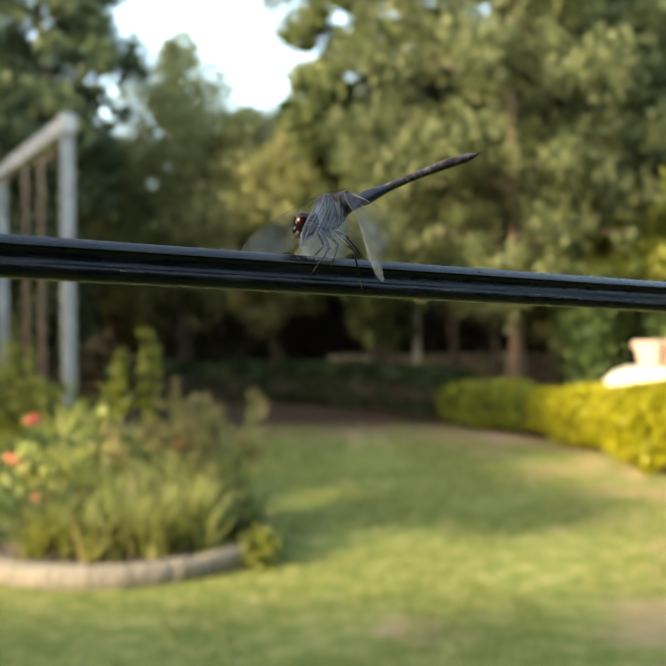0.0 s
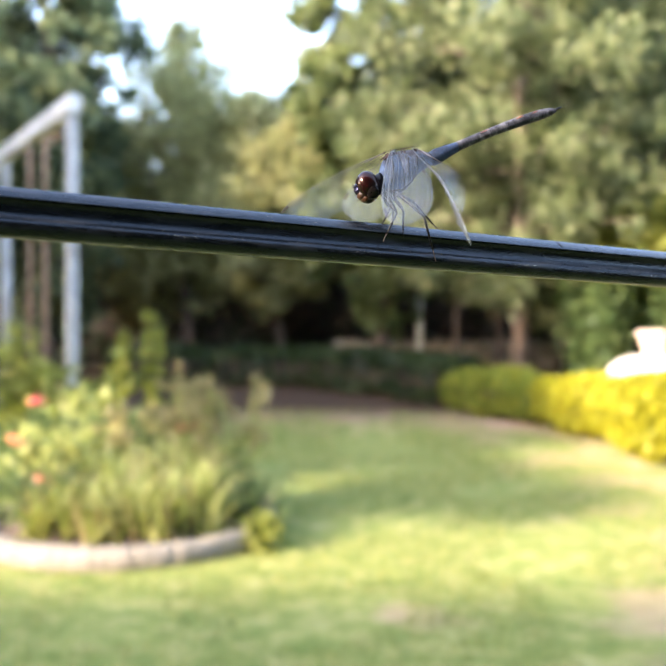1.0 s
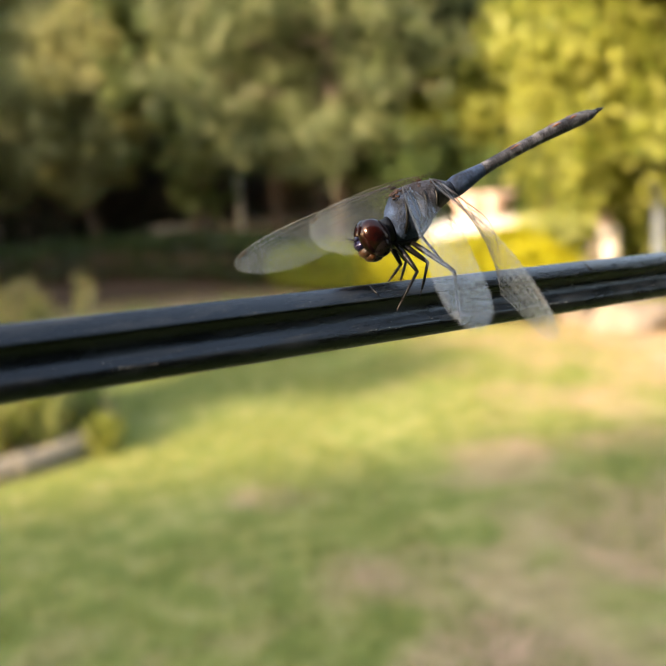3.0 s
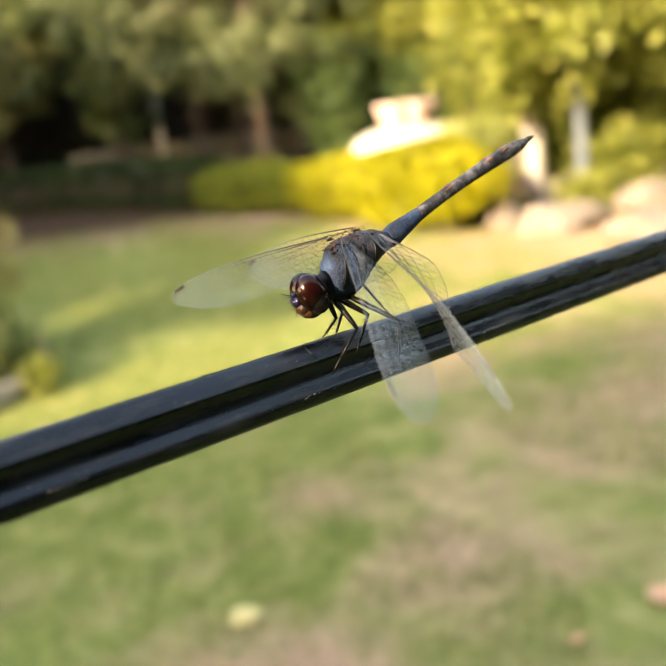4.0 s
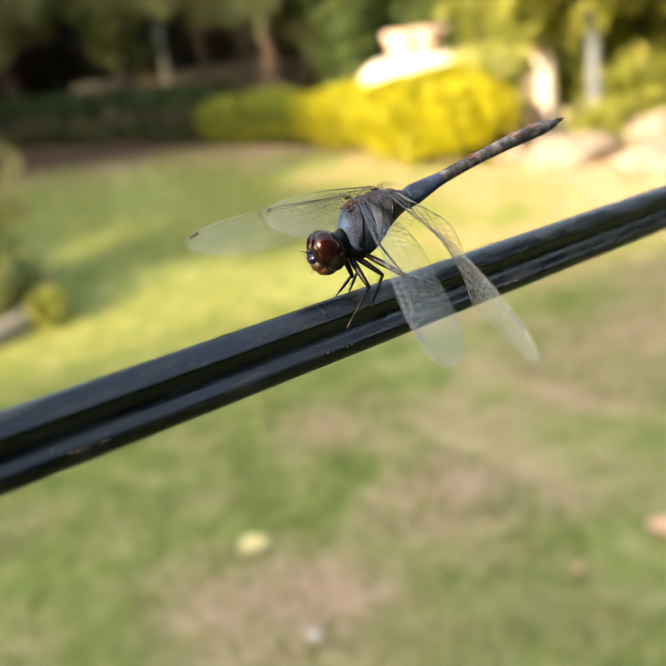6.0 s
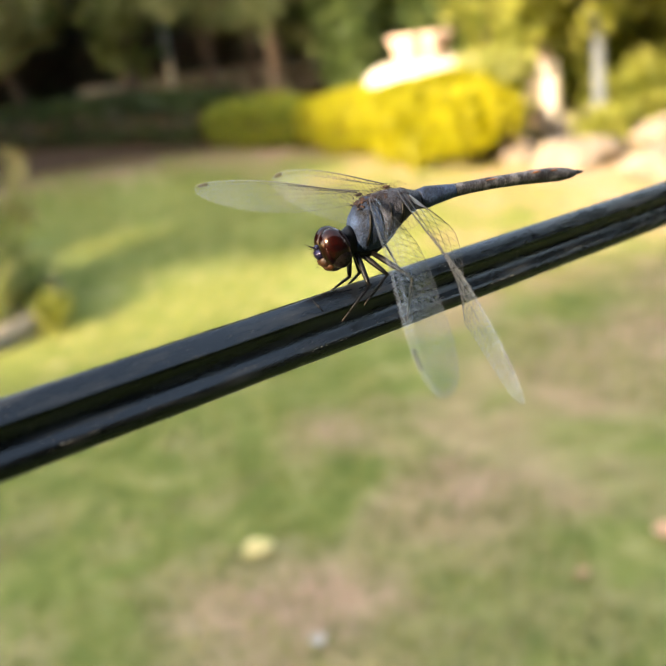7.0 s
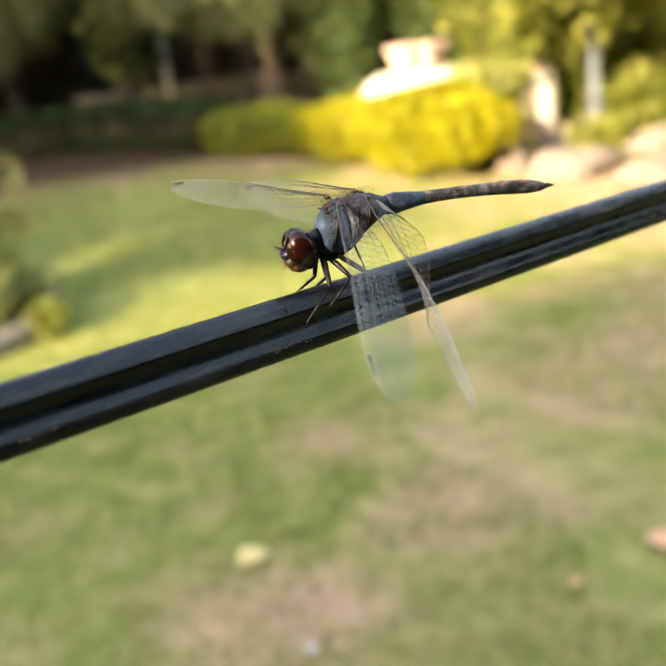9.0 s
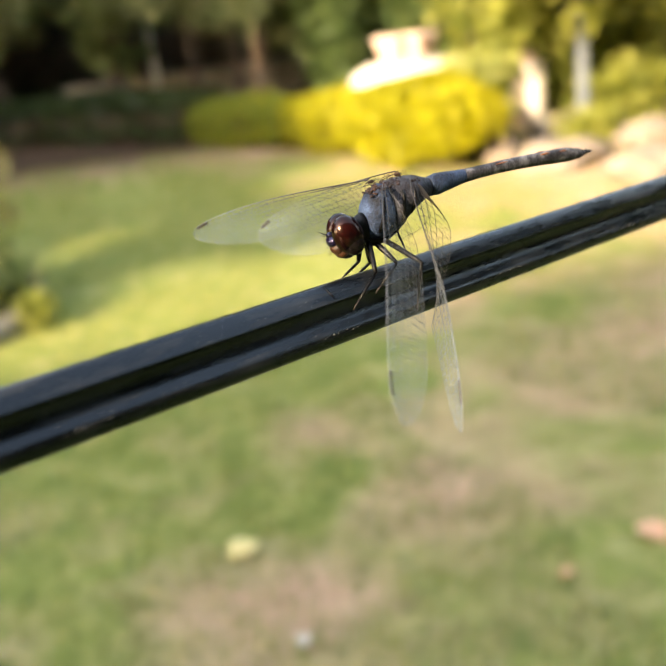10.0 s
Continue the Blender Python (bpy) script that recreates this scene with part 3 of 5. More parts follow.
def grass_tuft(label, at, height, spread, blades, mat, seed, width=0.008):
    """Long arching grass blades from one root."""
    rng = np.random.default_rng(seed)
    root = tagged(empty("grass_tuft", (at[0], at[1], ground_height(*at[:2]) + at[2])), label, "grass")
    fresh, straw = Shape(), Shape()
    for i in range(blades):
        a = rng.uniform(0, 2 * math.pi)
        d = Vector((math.cos(a), math.sin(a), 0))
        w = Vector((-d.y, d.x, 0)) * width * rng.uniform(0.6, 1.3)
        foot = Vector((rng.normal() * spread * 0.35, rng.normal() * spread * 0.35, -0.01))
        h, out = height * rng.uniform(0.4, 1.1), spread * rng.uniform(0.4, 2.1)
        v = []
        for k in range(6):
            t = k / 5
            p = foot + d * out * t ** 1.4 + Vector((0, 0, h * (1.75 * t - 0.95 * t ** 2.2)))
            q = w * (1 - t ** 1.5)
            v += [p - q, p + q]
        (straw if i % 6 == 0 else fresh).add(v, [(2 * k, 2 * k + 1, 2 * k + 3, 2 * k + 2) for k in range(5)])
    part("foliage", fresh, mat, root, smooth=False)
    part("dry_foliage", straw, LEAF_TAN, root, "straw-coloured dry blades", False)
    return root


def leafy_stalk(label, at, height, mat, seed):
    """One upright stem with separate whorls of broad leaves."""
    rng = np.random.default_rng(seed)
    root = tagged(empty("flower_plant", (at[0], at[1], ground_height(*at[:2]) + at[2])), label, "plant")
    path = [(0.012 * math.sin(3 * t + seed), 0.01 * math.sin(2 * t), height * t - 0.02 * (1 - t)) for t in (0, 0.2, 0.4, 0.6, 0.8, 1.0)]
    part("stalk", Shape().add(*tube(path, [0.007, 0.006, 0.006, 0.005, 0.004, 0.002], 6)), LEAF_GREEN, root)
    pts = []
    z = 0.12
    while z < height:
        shift = rng.normal(size=2) * 0.014
        q = 0.034 * (0.55 if z > height - 0.1 else 1.0) * rng.uniform(0.75, 1.25)
        for k in range(26):
            pts.append((shift[0] + rng.normal() * q * 0.8, shift[1] + rng.normal() * q * 0.8, z + rng.normal() * 0.017))
        z += rng.uniform(0.062, 0.092)
    ob = new("foliage", leaves_mesh("foliage", pts, 0.03, mat, rng, 0.0, 0.7))
    ob.parent = root
    return root


def seed_plant(label, at, height, spread, stems, seed, bloom=None):
    """Thin branching stems with dry tufted heads and a few narrow leaves."""
    rng = np.random.default_rng(seed)
    root = tagged(empty("flower_plant", (at[0], at[1], ground_height(*at[:2]) + at[2])), label, "plant")
    stalks, heads, low = Shape(), [], []
    for i in range(stems):
        a = rng.uniform(0, 2 * math.pi)
        q = spread * rng.uniform(0.25, 1.0)
        h = height * rng.uniform(0.62, 1.05)
        p = [Vector((math.cos(a) * q * t ** 1.5, math.sin(a) * q * t ** 1.5, h * t - 0.02 * (1 - t))) for t in (0, 0.25, 0.5, 0.75, 1.0)]
        stalks.add(*tube(p, [0.004, 0.0035, 0.003, 0.0025, 0.002], 5))
        for k in range(3):
            c = p[-1] + Vector((rng.normal() * 0.02, rng.normal() * 0.02, rng.normal() * 0.022 - 0.012))
            stalks.add(*tube([p[3], p[3].lerp(c, 0.6) + Vector((0, 0, 0.006)), c], [0.002, 0.002, 0.0015], 4))
            heads += [tuple(c + Vector(rng.normal(size=3) * 0.014)) for n in range(12)]
        for n in range(18):
            t = rng.uniform(0.05, 0.85)
            low.append(tuple(p[0].lerp(p[-1], t) + Vector((rng.normal() * 0.03, rng.normal() * 0.03, rng.normal() * 0.02))))
    part("stalk", stalks, LEAF_PALE, root)
    for name, pts, size, mat in (("dry_foliage", heads, 0.017, LEAF_TAN), ("foliage", low, 0.028, LEAF_PALE)):
        ob = new(name, leaves_mesh(name, pts, size, mat, rng, 0.3, 0.4))
        ob.parent = root
        if name == "dry_foliage":
            tagged(ob, "dry tan seed heads", kind="stuff")
    if bloom:
        s = Shape()
        for k in range(6):
            s.add(*ball(p[-1] + Vector((math.cos(k * 1.05) * 0.02, math.sin(k * 1.05) * 0.02, 0.008)), (0.02, 0.02, 0.014), 6, 4))
        part("blossom", s, bloom, root, "open blossom")
    return root


def boulder(at, radii, seed, label="pale weathered garden boulder on dry earth"):
    s = Shape().add(*ball((0, 0, radii[2] * 0.55), radii, 18, 12, 0.45, seed))
    ob = new("boulder", s.mesh("boulder", STONE))
    ob.location = (at[0], at[1], ground_height(*at) - 0.02)
    tagged(ob, label, "rock", "rockery stones")


def build_lawn_blades():
    rng = np.random.default_rng(11)
    n = 90000
    x = rng.normal(0.4, 1.5, n)
    y = 0.35 + 7.8 * rng.random(n) ** 1.5
    keep = np.array([noise.noise(Vector((a * 1.9, b * 1.9, 5))) > -0.18 for a, b in zip(x, y)])
    x, y = x[keep], y[keep]
    z = np.array([ground_height(a, b) for a, b in zip(x, y)])
    n = len(x)
    a = rng.uniform(0, 2 * np.pi, n)
    h = rng.uniform(0.012, 0.034, n)
    w = 0.0025
    p = np.stack([x, y, z - 0.003], 1)
    s = np.stack([np.cos(a), np.sin(a), 0 * a], 1) * w
    t = p + np.stack([rng.normal(size=n) * 0.014, rng.normal(size=n) * 0.014, h], 1)
    tri = np.stack([p - s, p + s, t], 1).reshape(-1, 3)
    me = bpy.data.meshes.new("grass")
    me.vertices.add(3 * n)
    me.vertices.foreach_set("co", tri.astype(np.float32).ravel())
    me.loops.add(3 * n)
    me.loops.foreach_set("vertex_index", np.arange(3 * n, dtype=np.int32))
    me.polygons.add(n)
    me.polygons.foreach_set("loop_start", np.arange(0, 3 * n, 3, dtype=np.int32))
    me.materials.append(BLADE)
    me.update(calc_edges=True)
    tagged(new("grass", me), "short mown green grass of the lawn", "grass", kind="stuff")


def fallen_leaf(label, at, size, mat, turn, seed):
    rng = np.random.default_rng(seed)
    s = Shape()
    v, f = [], []
    n = 7
    for i in range(n):
        t = i / (n - 1)
        w = math.sin(math.pi * min(1, t * 0.96 + 0.02)) ** 0.7 * 0.46
        lift = 0.06 * math.sin(3 * t) + 0.04 * rng.random()
        for k in (-1, -0.5, 0, 0.5, 1):
            v.append(((t - 0.5) * size, k * w * size, (lift + 0.18 * k * k * w) * size + 0.002))
    for i in range(n - 1):
        for k in range(4):
            f.append((i * 5 + k, (i + 1) * 5 + k, (i + 1) * 5 + k + 1, i * 5 + k + 1))
    m = len(v)
    v += [(a, b, c - 0.0012) for a, b, c in v]
    f += [tuple(i + m for i in reversed(q)) for q in f]
    s.add(v, f)
    s.add(*tube([(-0.5 * size, 0, 0.003), (-0.62 * size, 0.02 * size, 0.004), (-0.75 * size, 0.05 * size, 0.002)], 0.0012, 5))
    ob = new("fallen_leaf", s.mesh("fallen_leaf", mat))
    ob.matrix_basis = pose(at[0], at[1], ground_height(*at) + 0.004, 0, 0, turn)
    tagged(ob, label, "leaf")


# ---- garden structures ----
def pergola():
    root = tagged(empty("pergola", (-1.87, 6.22, 0)), "white painted garden pergola frame with brown rear posts", "pergola")
    d = Vector((-1.17, 1.91, 0))
    s = d.normalized()
    n = Vector((-s.y, s.x, 0))

    def bar(a, b, w, h, name, mat, label=""):
        a, b = Vector(a), Vector(b)
        u = (b - a).normalized()
        side = u.cross(Vector((0, 0, 1)))
        side = n if side.length < 0.1 else side.normalized()
        up = side.cross(u)
        loops = []
        for p in (a, b):
            loops.append([p + side * i * w + up * j * h for i, j in ((-1, -0.8), (-0.8, -1), (0.8, -1), (1, -0.8), (1, 0.8), (0.8, 1), (-0.8, 1), (-1, 0.8))])
        part(name, Shape().add(*rings(loops)), mat, root, label, False)

    bar((0, 0, -0.05), (0, 0, 2.285), 0.040, 0.040, "post", POST_PAINT)
    bar(d + Vector((0, 0, -0.05)), d + Vector((0, 0, 2.285)), 0.040, 0.040, "post", POST_PAINT)
    bar(-s * 0.08 + Vector((0, 0, 2.35)), d * 1.6 + Vector((0, 0, 2.35)), 0.045, 0.065, "beam", PAINT)
    for q in (Vector((-1.28, 2.87, 0)), Vector((-0.92, 2.25, 0))):
        bar(q + Vector((0, 0, -0.05)), q + Vector((0, 0, 2.78)), 0.024, 0.024, "post", WOOD, "brown rear post")


def urn_on_pedestal():
    ped = tagged(empty("pedestal", (2.44, 6.4, 0)), "cream painted round domed pedestal behind the golden hedge", "pedestal")

    def turned(profile, n=72, groove=0.0):
        """Turned on the upright axis; groove cuts six upright hollows."""
        loops = []
        for r, z in profile:
            loop = []
            for k in range(n):
                a = 2 * math.pi * k / n
                q = r * (1 - groove * (1 - abs(math.sin(3 * (a - 1.206)))) ** 2)
                loop.append((q * math.cos(a), q * math.sin(a), z))
            loops.append(loop)
        return rings(loops)

    part("base", Shape().add(*turned([(0.47, -0.05), (0.47, 0.36), (0.455, 0.40)])), CREAM, ped)
    part("cap", Shape().add(*turned([(0.453, 0.401), (0.45, 0.45), (0.43, 0.49), (0.38, 0.535), (0.30, 0.572), (0.20, 0.585)])), CREAM, ped)
    urn = tagged(empty("flower_pot", (2.44, 6.4, 0.584)), "pale pink fluted flower pot standing on a cream pedestal", "pot")
    part("body", Shape().add(*turned([(0.17, 0.0), (0.19, 0.02), (0.21, 0.09), (0.222, 0.135)], groove=0.55)), CLAY, urn)
    part("rim", Shape().add(*turned([(0.222, 0.136), (0.236, 0.14), (0.238, 0.175), (0.222, 0.18), (0.205, 0.14), (0.02, 0.13)], groove=0.3)), CLAY, urn)


def flower_bed():
    cx, cy, r = -0.82, 3.42, 0.50
    root = tagged(empty("flower_bed", (cx, cy, 0)), "round raised flower bed edged with weathered kerb stones", "flower bed")
    n = 40
    soil = Shape()
    loops = [[(q * math.cos(2 * math.pi * k / n), q * math.sin(2 * math.pi * k / n), z) for k in range(n)] for q, z in ((r, -0.05), (r - 0.02, 0.05), (r * 0.6, 0.09), (0.1, 0.11))]
    soil.add(*rings(loops))
    part("soil", soil, SOIL, root)
    rng = np.random.default_rng(5)
    stones = []
    for i in range(5):
        loops = []
        for x, q in ((-0.0648, 0.985), (-0.063, 0.998), (-0.02, 1.0), (0.02, 0.995), (0.063, 0.995), (0.0648, 0.985)):
            k = q * (1 + 0.01 * rng.normal())
            loops.append([(x * (1 - y * 0.05 * k / 0.54), y * 0.05 * k, z * 0.05 * k) for y, z in ((-1, -1), (1, -1), (1.02, 0.3), (0.9, 0.78), (0.55, 1.0), (-0.55, 1.02), (-0.9, 0.78), (-1.02, 0.3))])
        stones.append(Shape().add(*rings(loops)).mesh("stone", KERB))
    m = 26
    for k in range(m):
        a = 2 * math.pi * k / m
        ob = new("stone", stones[k % 5])
        ob.parent = root
        ob.matrix_basis = pose((r + 0.04) * math.cos(a), (r + 0.04) * math.sin(a), 0.022 + rng.normal() * 0.002, rng.normal(), rng.normal(), math.degrees(a) + 90 + rng.normal() * 0.6)


# ---- the rail ----
RAIL_AT = Vector((0.0, 0.0, 0.8584))
RAIL_DIR = Vector((0.8937, 0.4470, -0.0367)).normalized()
RAIL_SIDE = Vector((0.4473, -0.8944, 0.0)).normalized()
RAIL_UP = RAIL_SIDE.cross(RAIL_DIR).normalized()
if RAIL_UP.z < 0:
    RAIL_UP = -RAIL_UP


def on_rail(along, side, up):
    """A place by millimetres along, towards the viewer's side of, and above the middle of the rail."""
    return RAIL_AT + (RAIL_DIR * along + RAIL_SIDE * side + RAIL_UP * up) * 0.001


RAIL_HALF = [(0.0, 3.3), (0.30, 3.28), (0.40, 3.24), (1.92, 1.90), (1.98, 1.80), (1.94, 1.70), (1.75, 1.62), (1.58, 1.42), (1.46, 1.10), (1.40, 0.70), (1.42, 0.30), (1.48, -0.05),
             (1.58, -0.35), (1.74, -0.62), (1.98, -0.87), (2.24, -1.08), (2.42, -1.30), (2.50, -1.60), (2.51, -2.10), (2.38, -2.55), (2.10, -2.85), (1.60, -3.10), (0.90, -3.25), (0.0, -3.3)]


def rail():
    root = tagged(empty("rail", RAIL_AT), "thin black grooved plastic rail, dusty and scratched", "rail")
    prof = RAIL_HALF + [(-w, v) for w, v in reversed(RAIL_HALF[1:-1])]
    m3 = Matrix((RAIL_DIR, RAIL_SIDE, RAIL_UP)).transposed()
    stations = [-900, -400] + [-120 + 4 * i for i in range(76)] + [400, 1200, 2400]
    loops = []
    for a in stations:
        k = 0.9 + 0.006 * noise.noise(Vector((a * 0.11, 0, 0)))
        loops.append([(a * 0.001, w * k * 0.001, v * k * 0.001) for w, v in prof])
    ob = part("bar", Shape().add(*rings(loops)), RAIL, root)
    ob.data.set_sharp_from_angle(angle=radians(28))
    ob.matrix_basis = m3.to_4x4()
    # a nick across the shoulder and small grains of grit
    for a in (0.0, 46.5 * 0.73):
        s = Shape().add(*tube([(a - 0.15, 0.40, 2.88), (a, 1.08, 2.30), (a + 0.1, 1.70, 1.74)], [0.05, 0.1, 0.05], 5))
        nick = part("scratch", s, BLACK, root, "dark scratch", unit=0.001)
        nick.matrix_basis = m3.to_4x4()
    rng = np.random.default_rng(3)
    grit = Shape()
    for i in range(520):
        a = rng.uniform(-60, 110)
        if rng.random() < 0.5:
            t = rng.random() ** 0.5
            c = (a, 0.37 + 1.36 * t, 2.92 - 1.20 * t)
        else:
            t = rng.random()
            c = (a, 1.69 + 0.43 * t, -0.66 - 0.40 * t)
            if rng.random() < 0.35:
                c = (a * 0.2 + 22 * round(a / 22), 2.20 + 0.05 * t, -1.22 - 0.2 * t)
        q = rng.uniform(0.010, 0.030) * (1.6 if c[1] > 2.17 else 1.0)
        grit.add(*ball(c, (q * rng.uniform(1, 2.2), q, q), 6, 4))
    g = part("grit", grit, DUST, root, unit=0.001)
    tagged(g, "pale specks of dust", kind="stuff")
    g.matrix_basis = m3.to_4x4()
    for a in (-890, 2390):
        p = on_rail(a, 0, 0)
        post = Shape().add(*tube([(p.x - RAIL_AT.x, p.y - RAIL_AT.y, -RAIL_AT.z - 0.1), (p.x - RAIL_AT.x, p.y - RAIL_AT.y, p.z - RAIL_AT.z + 0.004)], 0.012, 10))
        part("post", post, BLACK, root, "slim black post")


# ---- the dragonfly (lengths in millimetres, nose towards +x, left side +y) ----
MM = 0.001
HEAD_AT, TAIL_AT = (5.75, 0, -1.25), (-4.6, 0, 0.9)
FORE_AT, HIND_AT = (1.2, 1.2, 2.9), (-2.0, 1.2, 2.8)
# seconds; place; turn; tail pitch and yaw; then sweep, drop and twist of the left fore, left hind, right fore and right hind wing
BUG = [
    (0, 6.27, 3.02, 8.46, -161.5, 13.1, -2.9, 9.8, -2.9, 28.2, 17.1, -43.1, 16.8, 27.2, -35.4, 17.1, 14.8, -27.4, 7.1, 26.2, -44.7),
    (0.5, 6.22, 2.97, 8.83, -160.6, 14.9, -3.9, 8.5, -3.3, 23.8, 17.6, -27.2, 13.8, 24.1, -42.2, 22.5, 13.2, -27, 5.2, 15.1, -51.4),
    (1, 5.48, 2.91, 8.87, -162, 13.1, -4.5, 10.4, -2.8, 24.8, 18.1, -12.8, 14.2, 25.2, -36.6, 22.1, 15.1, -26.3, 4.8, 15.6, -57.2),
    (1.5, 5.75, 2.92, 8.91, -164, 14.6, -4.8, 7.5, -5.3, 23.4, 16.5, -10, 15.1, 24.5, -37.7, 23.5, 13.2, -23.3, 6.7, 15, -53),
    (2, 7.17, 3.11, 8.43, -165.5, 14.2, -4.1, 7.4, -1.9, 23.9, 15.4, -26.4, 13, 23.4, -44.8, 25.4, 16.1, -40.7, 6.9, 16.1, -56.3),
    (2.5, 7.42, 3.34, 7.71, -162.8, 12.3, -2.9, 7.8, -5.3, 27.6, 14.8, -41.2, 17.9, 21.8, -48.4, 20.3, 17.7, -32.3, 2.9, 15.6, -55.1),
    (3, 6.37, 3.55, 8.05, -164.9, 12.6, -4.6, 7.5, -4, 25.6, 12.6, -35.6, 15.7, 20.1, -45.2, 22.3, 18.4, -33.8, 4.8, 17, -58.8),
    (4.5, 7.26, 3.77, 7.33, -160.8, 5.5, -4.7, 12.8, -2.9, 28.9, 11.4, -38.2, 17.8, 17.4, -34.1, 13.7, 20.1, -35, -2.7, 21.1, -34.1),
    (4.85, 7.26, 3.77, 7.33, -160.8, 5.5, -4.7, 12.8, -2.9, 28.9, 11.4, -38.2, 17.8, 17.4, -34.1, 13.7, 20.1, -35, -2.7, 21.1, -34.1),
    (5, 6.98, 3.66, 7.71, -162.6, 0.4, -4.6, 25.5, -5.3, 43.9, 6.1, 7.6, 30.6, 2.8, -31.3, -6.3, 28.5, -29.5, -30, 14, -31.6),
    (5.15, 7.18, 4.11, 7.49, -162.9, 5.3, -1.2, 10.7, -2.6, 24.2, 10.6, -32.5, 12.2, 15.8, -35.6, 17.7, 17.5, -33.6, 0.3, 18.5, -34.2),
    (5.5, 7.18, 4.11, 7.49, -162.9, 5.3, -1.2, 10.7, -2.6, 24.2, 10.6, -32.5, 12.2, 15.8, -35.6, 17.7, 17.5, -33.6, 0.3, 18.5, -34.2),
    (7, 9.03, 4.05, 6.66, -167.7, 4.3, -8.4, -8.1, -3.5, 22.4, 12.1, -39.3, 11.9, 22.2, -41.6, 16.6, 9.2, -34.2, 2.3, 13, -47.6),
    (7.5, 9.22, 4.37, 6.29, -167, 2.4, -9.1, -7.9, -2.2, 22.9, 12.8, -35, 12.2, 21.6, -41.8, 15.3, 8.4, -26, 2.3, 14.5, -38.4),
    (8, 9.18, 4.56, 6.2, -167, 2.9, -8.8, -8.3, -2, 23.1, 12.7, -32.3, 12.7, 21.2, -42.8, 15.8, 8, -27.3, 3.1, 14.3, -40),
    (8.5, 9.22, 4.66, 6.28, -166.7, 2.9, -9, -8, -2.1, 23.2, 12.9, -33.8, 13, 21.7, -41, 15.1, 8.2, -28.4, 2.4, 14.6, -38.2),
    (9, 9.35, 4.65, 6.43, -168.2, 2.9, -9.8, -8.3, -2.9, 21.8, 12.6, -35.3, 11.4, 22.1, -39.3, 16.6, 9.2, -29.4, 4.1, 15.8, -36.4),
    (9.5, 9.42, 4.68, 6.44, -168.1, 3.9, -10.1, -9.3, -3.4, 22.4, 12.1, -35.3, 12.1, 22.3, -39.3, 16.2, 8.8, -29.4, 3.3, 15.6, -36.4),
    (9.8, 9.34, 4.81, 6.56, -167.1, 4.8, -9, -5.5, -2.4, 32.6, 20.4, -53.9, 27.3, 32.5, -57.8, 24.9, 21.3, -34.5, 15.2, 27.9, -51.9),
    (10, 9.34, 4.81, 6.56, -167.1, 4.8, -9, -5.5, -2.4, 32.6, 20.4, -53.9, 27.3, 32.5, -57.8, 24.9, 21.3, -34.5, 15.2, 27.9, -51.9),
]


def loft(sections, sides=20, power=1.0):
    """sections: x, centre z, half width, half height."""
    loops = []
    for x, cz, w, h in sections:
        loops.append([(x, w * math.cos(t), cz + h * math.sin(t)) for t in (2 * math.pi * k / sides for k in range(sides))])
    return rings(loops)


def hairs(shape, rng, places, length, radius=0.018):
    for p, d in places:
        d = Vector(d).normalized() + Vector(rng.normal(size=3)) * 0.25
        p = Vector(p)
        shape.add(*tube([p, p + d * length * 0.5, p + d * length + Vector((0, 0, -0.05))], [radius, radius * 0.7, radius * 0.2], 3))


